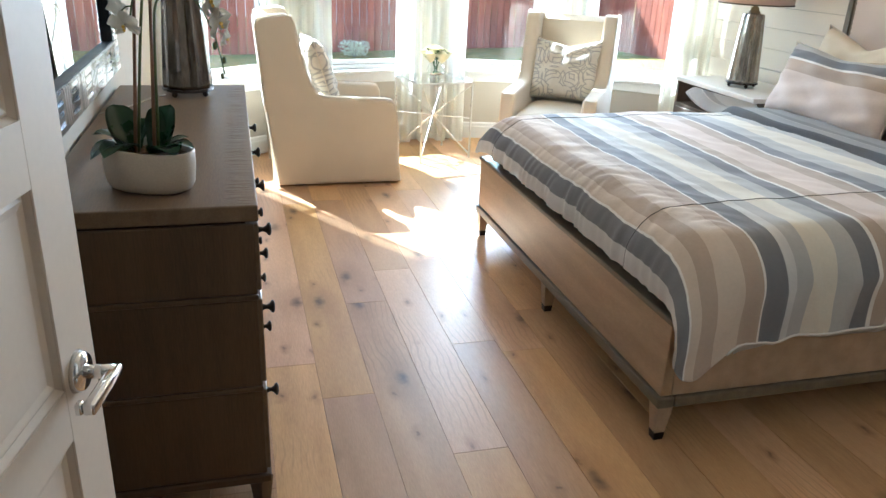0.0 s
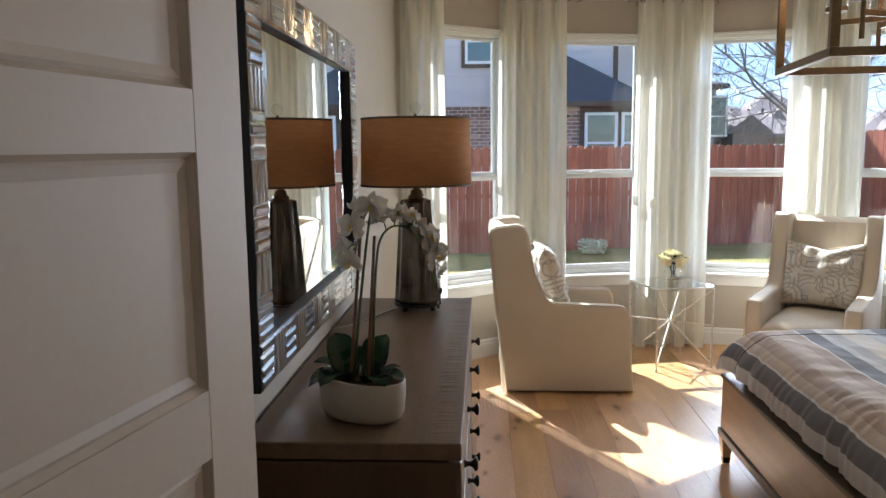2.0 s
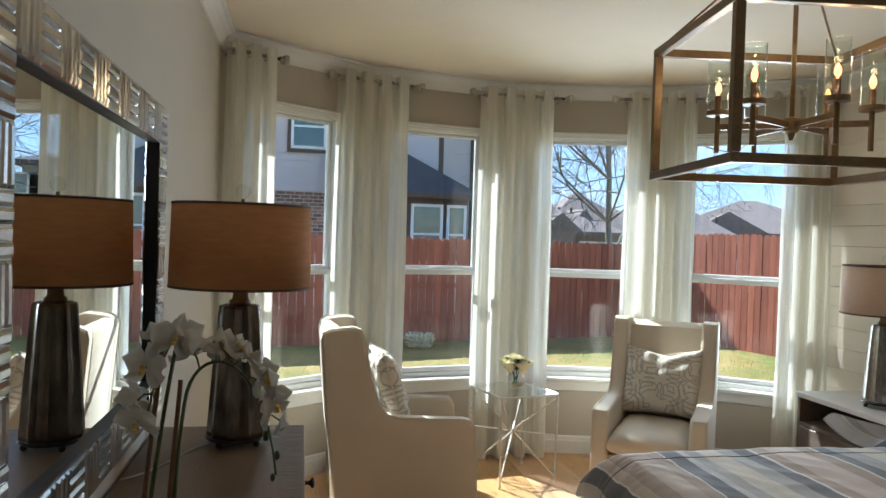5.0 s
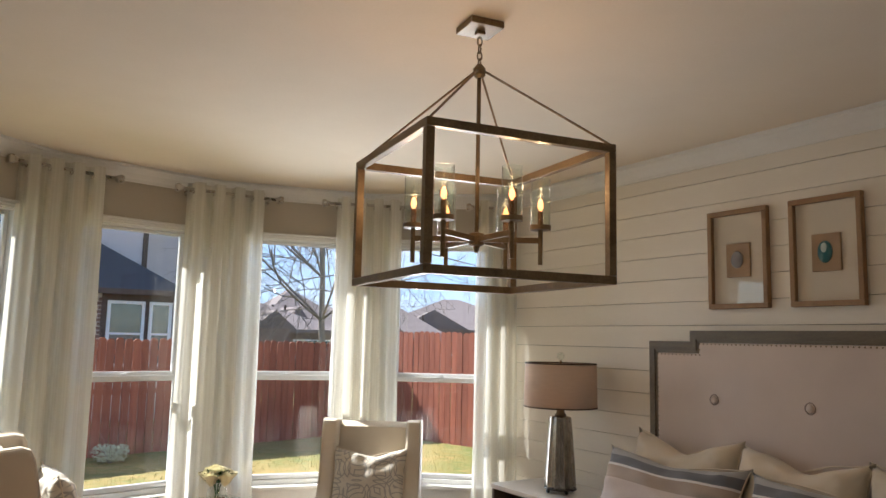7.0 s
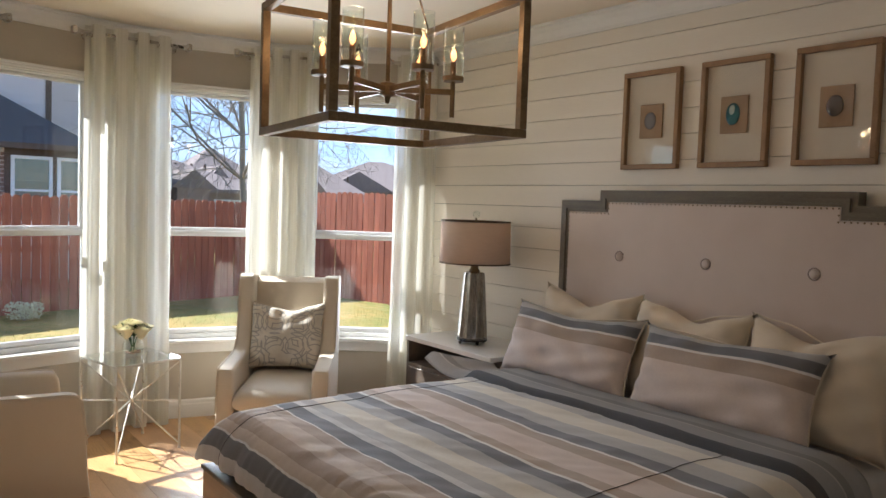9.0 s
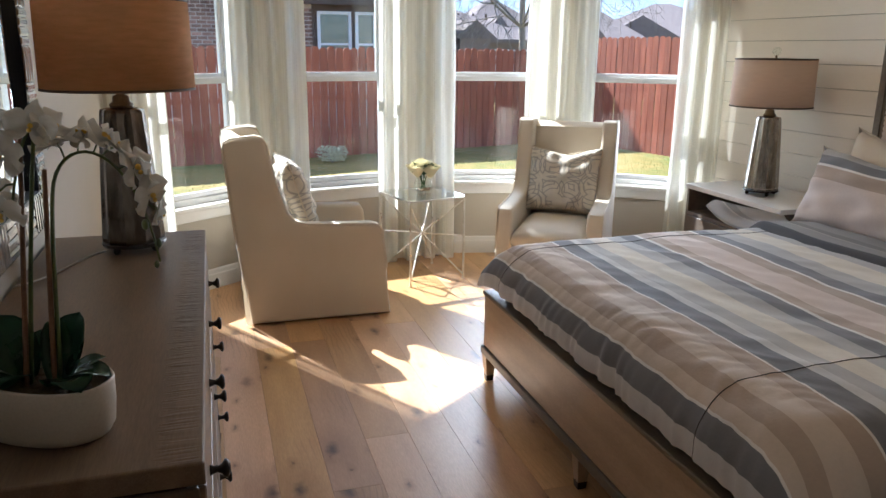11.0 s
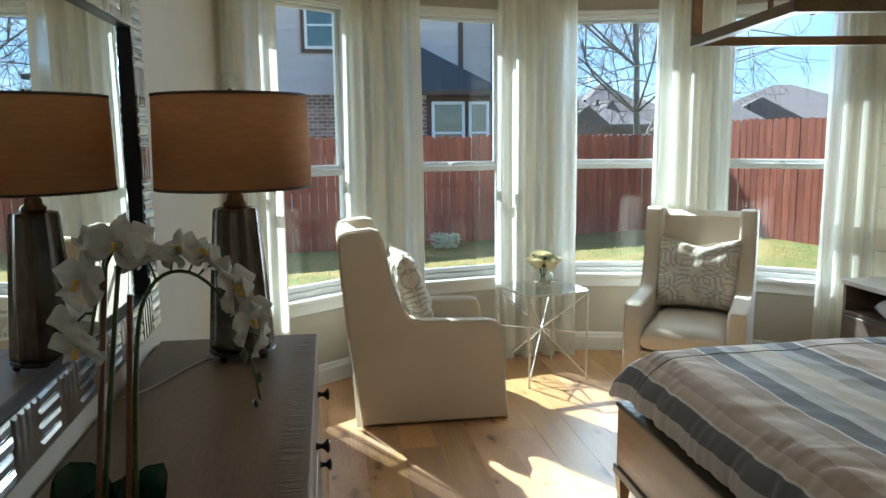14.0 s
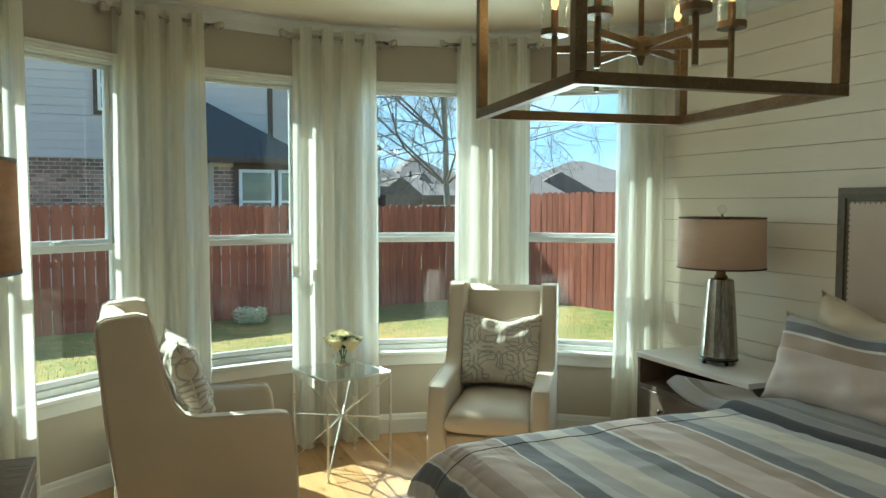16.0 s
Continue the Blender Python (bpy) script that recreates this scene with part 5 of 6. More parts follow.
    pad = part("headboard_panel", bm, LINEN, bed, "padded greige linen panel", "auto")
    for y in (-0.55, 0.0, 0.55):
        bt = B()
        ball(bt, (x - 0.016, y, 1.375), 0.021, 14, 8, (0.5, 1, 1))
        # raised dark ring round the button; its colour imitates a dimple's shade
        ring = [(x - 0.0125, y + 0.027 * math.cos(q), 1.375 + 0.027 * math.sin(q)) for q in (2 * math.pi * k / 18 for k in range(19))]
        part("button_dimple", tube(B(), ring, 0.0035, 5), DIMPLE_SHADE, pad, smooth=True)
        part("button", bt, LINEN, pad, smooth=True)
    # nailheads, one mesh shared
    bm = ball(B(), (0, 0, 0), 0.0048, 6, 4, (0.6, 1, 1))
    me = bpy.data.meshes.new("nailhead")
    bm.to_mesh(me)
    bm.free()
    me.materials.append(BRONZE)
    q = outline(0.0745)
    for a in range(1, 7):
        p0, p1 = Vector(q[a - 1 + 0]), Vector(q[a])
        if a == 1:
            p0 = Vector((p0.x, 0.9))
        n = max(int((p1 - p0).length / 0.026), 1)
        for b in range(n):
            p = p0 + (p1 - p0) * (b / n)
            ob = new("nailhead", me)
            ob.parent = pad
            ob.matrix_basis = pose(x - 0.013, p.x, p.y)
    p0, p1 = Vector(q[6]), Vector((q[7][0], 0.9))
    for b in range(26):
        p = p0 + (p1 - p0) * (b / 26)
        ob = new("nailhead", me)
        ob.parent = pad
        ob.matrix_basis = pose(x - 0.013, p.x, p.y)


build_bed()

SLATE, GREY, CREAM, TAUPE, BEIGE, ROSY, LINE = (0.195, 0.195, 0.21), (0.46, 0.45, 0.445), (0.70, 0.65, 0.56), (0.46, 0.365, 0.295), (0.62, 0.525, 0.445), (0.68, 0.575, 0.515), (0.80, 0.77, 0.74)
PALE = (0.62, 0.605, 0.595)
STRIPES = [(1.1, CREAM), (1.30, PALE), (1.442, SLATE), (1.505, LINE), (1.514, BEIGE), (1.556, TAUPE), (1.617, BEIGE), (1.706, TAUPE), (1.764, LINE), (1.773, SLATE), (1.852, PALE), (1.888, GREY), (1.945, CREAM), (2.046, GREY), (2.125, SLATE), (2.2, LINE), (2.21, TAUPE),
           (2.272, ROSY), (2.418, TAUPE), (2.50, LINE), (2.51, SLATE), (2.595, GREY), (2.69, CREAM), (2.84, GREY)]
DUVET = striped_cloth("striped_duvet_cloth", STRIPES, 0, 1.1, 3.3)
FOLDED = striped_cloth("striped_duvet_fold_cloth", [(0.0, SLATE), (0.06, PALE), (0.165, LINE), (0.176, GREY), (0.23, PALE)], 0, 0.0, 0.5)
SHAM = striped_cloth("striped_sham_cloth", [(0.0, ROSY), (0.27, TAUPE), (0.345, LINE), (0.358, SLATE), (0.415, GREY)], 1, 0.0, 0.5)


def build_duvet():
    d = thing("duvet", "plump striped duvet in taupe, slate and cream on the bed", "duvet", pose(0, 0, 0))
    top = 0.685
    x_head = 3.10
    xa, ya, yb = 1.535, BY0 + 0.03, BY1 - 0.03

    def shape(s, t):
        """s: metres of cloth along the bed from the head, t: across from the middle."""
        def bend(q, flat, drop, r):
            # flat run, then a rounded edge, then a hang
            if q < flat:
                return q, 0.0, 0.0
            a = (q - flat) / r
            if a < math.pi / 2:
                return flat + r * math.sin(a), r * (1 - math.cos(a)), a
            return flat + r, r + (q - flat - r * math.pi / 2), math.pi / 2
        px, dx, _ = bend(s, x_head - xa - 0.13, 0, 0.16)
        py, dy, _ = bend(abs(t), (yb - ya) / 2 - 0.13, 0, 0.17)
        drop = math.hypot(dx, dy) if (dx > 0 and dy > 0) else dx + dy
        drop = min(drop, max(dx, dy) + 0.05)
        x = x_head - px
        y = BC + math.copysign(py, t)
        corner = min(dx, 0.12) * min(dy, 0.12) / 0.0144
        return x - 0.02 * corner, y + math.copysign(0.02 * corner, t), drop + 0.02 * corner
    s_len = x_head - xa + 0.155
    t_near, t_far = -1.285, 1.145   # the walkway side hangs over the rail, the far side stops on it

    def ridge(x, y, z):
        return 0.5 - abs(noise.noise(Vector((x, y, z)))) * 1.6

    def ease(q):
        q = min(max(q, 0.0), 1.0)
        return q * q * (3 - 2 * q)

    def f(u, v):
        s = s_len * u
        t = t_near + (t_far - t_near) * v
        x, y, drop = shape(s, t)
        near = ease((-t - 0.8) / 0.3)
        edge = min(drop / 0.16, 1)
        big = noise.noise(Vector((x * 2.0, y * 1.6, 3.0))) * 0.012
        mid = noise.noise(Vector((x * 5.0, y * 3.0, 1.0))) * 0.005
        # puckers that run off the foot end and off the walkway side
        foot = ease((1.90 - x) / 0.35)
        warp = 0.35 * noise.noise(Vector((x * 4, y * 2.2, 8.0)))
        patch = 0.35 + 0.65 * ease(noise.noise(Vector((x * 2.5, y * 2.0, 12.0))) * 2 + 0.5)
        pucker = foot * patch * (0.010 * ridge(x * 4.5 + y * 3 + warp * 3, (y + warp) * 9, 5.0) + 0.006 * ridge(x * 8 - 3 * y, (y + warp) * 21, 2.0))
        pucker += near * (0.013 * ridge((x + warp * 0.5) * 7, y * 2.5 + 2 * x, 7.0) + 0.006 * ridge((x + warp * 0.4) * 17, y * 5, 4.0))
        wrk = noise.noise(Vector((x * 16 + 6 * y, y * 11, 2.0))) * 0.0024 + ridge(x * 5 + 3 * y, y * 4 - 2 * x, 15.0) * 0.006
        z = top + 0.03 * math.sin(math.pi * min(u * 0.8 + 0.2, 1)) + (big + mid) * (1 - 0.75 * edge) + pucker * (1 - 0.5 * edge) + wrk - drop
        rip = math.sin(30 * y + 6 * noise.noise(Vector((x * 3, y * 3, 9)))) * 0.006 * edge * ease((u - 0.8) / 0.12)
        ox = -rip - 0.012 * edge * ease((u - 0.85) / 0.1) - 0.010 * foot * edge * ridge(3.0, y * 18, 6.0)
        oy = (math.sin(15 * x + 4 * noise.noise(Vector((x * 3, y * 3, 4)))) * 0.010 + 0.018 + 0.016 * ridge((x + warp * 0.5) * 8, z * 4, 1.0)) * edge
        # the loose corner by the walkway slumps over the frame
        c = math.exp(-((u - 0.905) / 0.075) ** 2) * ease((0.20 - v) / 0.15)
        lump = c * (0.014 * math.sin(34 * u + 23 * v) + 0.010 * ridge(u * 22, v * 30, 3.0))
        low = 0.46 - (0.09 + 0.007 * math.sin(17 * x)) * near - 0.07 * c
        return Vector((x + ox - 0.018 * c + lump, y + math.copysign(oy, t) - 0.05 * c * near + lump * near, max(z - 0.12 * c, low)))
    bm = grid(B(), 180, 200, f, lambda u, v: (x_head - s_len * u, v))
    part("cover", bm, DUVET, d, smooth=True)
    # piped seams across the top
    for t in (-0.635, 0.79):
        v = (t - t_near) / (t_far - t_near)
        pts = [f(u / 90, v) + Vector((0, 0, 0.0006)) for u in range(0, 91)]
        part("seam", tube(B(), pts, 0.0017, 5), SEAM, d)
    # folded-back head end, a thick second layer
    def g(u, v):
        t = (t_near + 0.12) + (t_far + 0.02 - t_near - 0.12) * v
        x, y, drop = shape(0.30 * (1 - u), t)
        x = 2.905 + 0.37 * u
        wav = noise.noise(Vector((x * 5, y * 4, 7))) * 0.009 + noise.noise(Vector((x * 1.5, y * 2, 2))) * 0.010
        c = ease((v - 0.90) / 0.10)
        drop *= 1 - 0.9 * c
        y += 0.17 * c * (1 - 0.5 * u)
        x -= 0.10 * c * (1 - u)
        lip = 0.048 * math.sin(min(u * 7, 1) * math.pi / 2)
        return Vector((x + 0.02 * math.sin(5 * y) * (1 - u), y, max(top + 0.008 + lip + wav - drop * 0.9 - 0.02 * u + 0.085 * c * (1 - u), 0.47)))
    bm = grid(B(), 34, 100, g, lambda u, v: (u * 0.37 + 0.095 * ease((v - 0.86) / 0.09), v))
    bmesh.ops.solidify(bm, geom=bm.faces[:], thickness=0.02)
    part("turned_back_edge", bm, FOLDED, d, smooth=True)
    # pale piping and the lining that shows below the hem on the walkway side
    pts = [f(0.03 + 0.80 * k / 60, 0.0) + Vector((0, -0.002, 0)) for k in range(61)]
    part("hem_piping", tube(B(), pts, 0.004, 6), SHEET, d, smooth=True)

    def lining(u, v):
        q = f(0.03 + 0.78 * u, 0.004)
        return Vector((q.x, q.y + 0.004, q.z + 0.02 - (0.045 + 0.008 * math.sin(9 * q.x)) * v))
    bm = grid(B(), 50, 3, lining)
    bmesh.ops.solidify(bm, geom=bm.faces[:], thickness=0.004)
    part("lining", bm, SHEET, d, smooth=True)


build_duvet()
for y, sd in ((3.50, 3), (2.57, 4)):
    build_pillow("striped_sham", "long striped pillow sham leaning against the beige pillows", SHAM, pose(3.375, y, 0.87, -21, 0, -90), 0.90, 0.42, 0.17, "striped shams", seed=sd, sag=0.045, piping=PILLOW, uvk=lambda u, v: (u * 0.9, v * 0.46))
for y, sd, tw in ((3.53, 5, 3), (2.87, 6, -3), (2.21, 7, 2)):
    build_pillow("beige_pillow", "plain beige pillow propped against the headboard", PILLOW, pose(3.53, y, 0.91, -15, 0, -90 + tw), 0.66, 0.53, 0.20, "beige pillows", piping=PILLOW, seed=sd, sag=0.12)


# ---- nightstand ----
def build_nightstand():
    x0, x1, y0, y1, top = 3.245, X1 - 0.02, 3.985, 4.875, 0.735
    d = thing("nightstand", "taupe wood nightstand with white top and open shelf", "nightstand", pose(x0, (y0 + y1) / 2, 0))
    w, l = x1 - x0, (y1 - y0) / 2
    part("top", box(B(), 0, w, -l, l, top - 0.03, top, 0.004), WHITE_TOP, d, "white lacquered top")
    bm = B()
    for s in (-1, 1):
        box(bm, 0.012, w, *sorted((s * (l - 0.012), s * (l - 0.035))), 0.10, top - 0.0305)
    box(bm, 0.012, w, -l + 0.035, l - 0.035, 0.535, 0.555)
    box(bm, 0.012, w, -l + 0.035, l - 0.035, 0.10, 0.12)
    box(bm, w - 0.015, w, -l + 0.035, l - 0.035, 0.12, top - 0.031)
    part("body", bm, NIGHT, d)
    for z0, z1 in ((0.125, 0.325), (0.332, 0.53)):
        dr = part("drawer", box(B(), 0.006, 0.03, -l + 0.038, l - 0.038, z0, z1, 0.003, 1), NIGHT, d)
        for y in (-0.2, 0.2):
            part("knob", lathe(B(), [(0.0, -0.001), (0.010, -0.001), (0.006, 0.012), (0.017, 0.022), (0.012, 0.03), (0.0, 0.032)], 12, pose(0.006, y, (z0 + z1) / 2, 0, -90, 0)), DARK_METAL, dr, smooth=True)
    for x in (0.035, w - 0.035):
        for s in (-1, 1):
            part("leg", rod(B(), (x, s * (l - 0.04), 0), (x, s * (l - 0.04), 0.0995), 0.018, 0.026, 4), NIGHT, d)


build_nightstand()


# ---- pictures ----
def build_picture(y, kind):
    d = thing("framed_picture", ("oak shadow-box frame holding a teal agate slice", "oak shadow-box frame holding a grey agate slice", "oak shadow-box frame holding a dark agate slice")[kind], "picture", pose(X1 - 0.002, y, 2.135, 0, 0, 0), "agate pictures")
    a, b, f, t = 0.187, 0.27, 0.027, 0.035
    for s in (-1, 1):
        part("rail", box(B(), -t, 0, -a, a, *sorted((s * b, s * (b - f))), 0.003, 1), PICWOOD, d)
        part("stile", box(B(), -t, 0, *sorted((s * a, s * (a - f))), -b + f + 0.0003, b - f - 0.0003, 0.003, 1), PICWOOD, d)
    part("mat", box(B(), -0.008, -0.001, -a + f, a - f, -b + f, b - f), MATBOARD, d)
    part("plaque", box(B(), -0.018, -0.0085, -0.075, 0.075, -0.10, 0.085, 0.002, 1), PLAQUE, d)
    st = B()
    ball(st, (-0.019, 0.005, -0.005), 0.05, 18, 10, (0.1, 0.78, 1.1 if kind == 0 else 0.95))
    part("agate", st, AGATE[kind], d, smooth=True)
    if kind == 0:
        part("agate_core", ball(B(), (-0.0215, 0.008, 0.012), 0.024, 12, 8, (0.15, 0.75, 1.2)), AGATE[3], d, smooth=True)
    g = part("glass", box(B(), -t + 0.010, -t + 0.012, -a + f, a - f, -b + f, b - f), PANE, d)
    g.visible_shadow = False


for y, k in ((3.315, 1), (2.815, 0), (2.315, 2)):
    build_picture(y, k)


# ---- chandelier ----
def build_chandelier():
    cx, cy = 1.725, 2.848
    d = thing("chandelier", "open square cage chandelier of aged brass with six candle lights", "chandelier", pose(cx, cy, 0, 0, 0, -7.6))
    z0, z1, h, b = 1.85, 2.313, 0.339, 0.0135
    for k in range(4):
        m = Matrix.Rotation(k * math.pi / 2, 4, "Z")
        part("post", box(B(), h - 2 * b, h, h - 2 * b, h, z0 + 0.0285, z1 - 0.0285, 0.001, 1, m), BRONZE, d)
        for z in (z0, z1 - 2 * b):
            part("cage_bar", box(B(), -h, h - 2 * b - 0.0003, h - 2 * b, h, z, z + 2 * b, 0.001, 1, m), BRONZE, d)
        part("stay_rod", rod(B(), m @ Vector((h - b, h - b, z1)), m @ Vector((0.012, 0.012, 2.615)), 0.0042, seg=8), BRONZE, d)
    part("stem", rod(B(), (0, 0, 1.985), (0, 0, 2.61), 0.0075, seg=10), BRONZE, d, smooth=True)
    part("collar", lathe(B(), [(0.012, 2.59), (0.022, 2.60), (0.022, 2.625), (0.010, 2.64)], 16), BRONZE, d)
    part("hub", lathe(B(), [(0.006, 1.962), (0.012, 1.985), (0.026, 1.99), (0.026, 2.03), (0.010, 2.035)], 16), BRONZE, d)
    for k in range(4):
        z = 2.645 + k * 0.027
        pts = [(0.009 * math.cos(a) if k % 2 else 0, 0 if k % 2 else 0.009 * math.cos(a), z + 0.017 * math.sin(a)) for a in (2 * math.pi * i / 10 for i in range(11))]
        part("chain_link", tube(B(), pts, 0.0028, 5), BRONZE, d)
    part("canopy", box(box(B(), -0.065, 0.065, -0.065, 0.065, CEILING - 0.026, CEILING - 0.001, 0.003), -0.015, 0.015, -0.015, 0.015, CEILING - 0.04, CEILING - 0.0265, 0.003), BRONZE, d)
    for k in range(6):
        a = radians(60 * k + 34)
        c, s, r = math.cos(a), math.sin(a), 0.221
        m = Matrix.Rotation(a, 4, "Z")
        part("arm", box(B(), 0.024, r, -0.006, 0.006, 2.0, 2.019, 0.001, 1, m), BRONZE, d)
        t = Matrix.Translation((r * c, r * s, 0))
        cup = part("candle_cup", lathe(B(), [(0.008, 1.925), (0.008, 2.045), (0.036, 2.046), (0.037, 2.062), (0.012, 2.064)], 20, t), BRONZE, d)
        part("candle_sleeve", lathe(B(), [(0.010, 2.0645), (0.010, 2.11), (0.008, 2.112)], 12, t), CANDLE, cup)
        part("filament", lathe(B(), [(0.002, 2.1145), (0.0095, 2.126), (0.0105, 2.136), (0.006, 2.150), (0.001, 2.157)], 10, t), BULB, cup, "glowing amber filament", True)
        gb = part("bulb", lathe(B(), [(0.006, 2.1125), (0.0145, 2.13), (0.0158, 2.145), (0.010, 2.178), (0.002, 2.198)], 14, t), GLASS, cup, "lit clear candle bulb", True)
        gb.visible_shadow = False
        bm = B()
        n = 28
        rings = [[bm.verts.new((r * c + q * math.cos(2 * math.pi * i / n), r * s + q * math.sin(2 * math.pi * i / n), z)) for i in range(n)] for q, z in ((0.0345, 2.0635), (0.0345, 2.225), (0.0325, 2.225), (0.0325, 2.0635))]
        for w in range(4):
            for i in range(n):
                j = (i + 1) % n
                bm.faces.new((rings[w][i], rings[w][j], rings[(w + 1) % 4][j], rings[(w + 1) % 4][i]))
        g = part("glass_cylinder", bm, GLASS, cup, "clear glass candle cylinder", True)
        g.visible_shadow = False
        ld = bpy.data.lights.new("candle_light", "POINT")
        ld.energy, ld.color, ld.shadow_soft_size = 0.25, (1.0, 0.62, 0.32), 0.02
        lo = new("candle_light", ld)
        w = d.matrix_basis @ Vector((r * c, r * s, 2.215))
        lo.location = w


build_chandelier()


# ---- outdoors ----
GROUND = -0.25
bm = B()
grid(bm, 60, 60, lambda u, v: Vector(((u - 0.5) * 30 + 3, 6.0 + v * 22, GROUND + 0.03 * noise.noise(Vector((u * 9, v * 9, 0))))))
structure("lawn", bm, GRASS_SOIL, "patchy winter lawn, green and straw-coloured", "lawn", smooth=True)
bm = grid(B(), 24, 24, lambda u, v: Vector(((u - 0.5) * 3000, (v - 0.5) * 3000, GROUND - 0.06)))
structure("ground", bm, GRASS_SOIL, "dry grassy ground reaching the horizon", "ground")
rng = random.Random(21)
verts, faces = [], []
for _ in range(26000):
    x, y = rng.uniform(-3, 11), 7.0 + 8.0 * rng.random() ** 1.2
    h, a = rng.uniform(0.015, 0.05), rng.uniform(0, 6.28)
    w = 0.004
    z = GROUND + 0.03 * noise.noise(Vector(((x - 3) / 30 * 9 + 4.5, (y - 6) / 22 * 9, 0))) - 0.004
    k = len(verts)
    verts += [(x - w * math.cos(a), y - w * math.sin(a), z), (x + w * math.cos(a), y + w * math.sin(a), z), (x + rng.uniform(-0.02, 0.02), y + rng.uniform(-0.02, 0.02), z + h)]
    faces.append((k, k + 1, k + 2))
me = bpy.data.meshes.new("grass")
me.from_pydata(verts, [], faces)
me.materials.append(BLADE)
tagged(new("grass", me), "short patchy winter grass blades", "grass", "", "stuff")


def picket_mesh(h, w):
    bm = B()
    t = 0.016
    pts = [(-w / 2, 0), (w / 2, 0), (w / 2, h - 0.035), (w / 2 - 0.035, h), (-w / 2 + 0.035, h), (-w / 2, h - 0.035)]
    prism(bm, pts, 0, t)
    me = bpy.data.meshes.new("picket")
    bm.to_mesh(me)
    bm.free()
    me.materials.append(FENCE)
    return me


def build_fence(label, a, b, height, spacing=0.142):
    a, b = Vector((*a, 0)), Vector((*b, 0))
    d = b - a
    f = thing("fence", label, "fence", Matrix.Translation((a.x, a.y, GROUND)) @ Matrix.Rotation(math.atan2(d.y, d.x), 4, "Z"), "yard fences")
    n = int(d.length / spacing)
    rng = random.Random(n)
    meshes = [picket_mesh(height + k * 0.01, 0.129) for k in (-1, 0, 1)]
    for i in range(n):
        ob = new("picket", rng.choice(meshes))
        ob.parent = f
        ob.matrix_basis = pose(i * spacing, rng.uniform(-0.004, 0.004), -0.03, 0, rng.uniform(-0.25, 0.25), rng.uniform(-1.2, 1.2))
    for z in (0.35, 0.95, height - 0.3):
        part("rail", box(B(), 0, d.length, 0.03, 0.068, z, z + 0.085), FENCE, f)
    for i in range(int(d.length / 2.4) + 1):
        part("post", box(B(), i * 2.4, i * 2.4 + 0.09, 0.07, 0.16, -0.1, height - 0.1), FENCE, f)


build_fence("dark red stained picket fence along the back of the yard", (-6.0, 11.63), (7.34, 14.87), 1.86)
build_fence("sunlit red stained picket fence along the side of the yard", (7.36, 14.92), (9.1, 9.0), 2.10)


def brick_wall(parent, x0, x1, z0, z1, y, skip=(), limit=300):
    """Brick courses on a face that looks to -y: the pieces are parts, the mortar a slab behind them."""
    L, H, G = 0.21, 0.07, 0.020
    bm = box(B(), 0, L, 0, 0.03, 0, H)
    me = bpy.data.meshes.new("brick")
    bm.to_mesh(me)
    bm.free()
    me.materials.append(BRICK)
    count, verts, faces, row, z = 0, [], [], 0, z0
    while z + H < z1:
        x = x0 - (L / 2 if row % 2 else 0)
        while x < x1:
            a, b = max(x, x0), min(x + L, x1)
            if b - a > 0.04 and not any(p < b and q > a and r < z + H and s > z for p, q, r, s in skip):
                if b - a > L - 0.001 and count < limit and z > 1.3:
                    ob = new("brick", me)
                    ob.parent = parent
                    ob.matrix_basis = pose(a, y - 0.012, z)
                    count += 1
                else:
                    k = len(verts)
                    verts += [(u, v, w) for u in (a, b) for v in (y - 0.012, y + 0.02) for w in (z, z + H)]
                    faces += [tuple(k + i for i in q) for q in ((0, 4, 5, 1), (0, 1, 3, 2), (4, 6, 7, 5), (1, 5, 7, 3), (0, 2, 6, 4))]
            x += L + G
        z += H + G
        row += 1
    me2 = bpy.data.meshes.new("brickwork")
    me2.from_pydata(verts, [], faces)
    me2.materials.append(BRICK)
    ob = new("brickwork", me2)
    ob.parent = parent
    tagged(ob, "", "", "", "stuff")


def house_window(parent, x0, x1, z0, z1, y):
    w = thing("window", "", "")
    w.parent = parent
    bm = B()
    f = 0.07
    box(bm, x0 - f, x0, y - 0.05, y + 0.02, z0 - f, z1 + f)
    box(bm, x1, x1 + f, y - 0.05, y + 0.02, z0 - f, z1 + f)
    box(bm, x0, x1, y - 0.05, y + 0.02, z1, z1 + f)
    box(bm, x0, x1, y - 0.05, y + 0.02, z0 - f, z0)
    box(bm, x0, x1, y - 0.03, y + 0.01, (z0 + z1) / 2 - 0.025, (z0 + z1) / 2 + 0.025)
    part("frame", bm, VINYL, w)
    part("pane", box(B(), x0, x1, y - 0.012, y - 0.004, z0, z1), HOUSE_GLASS, w)


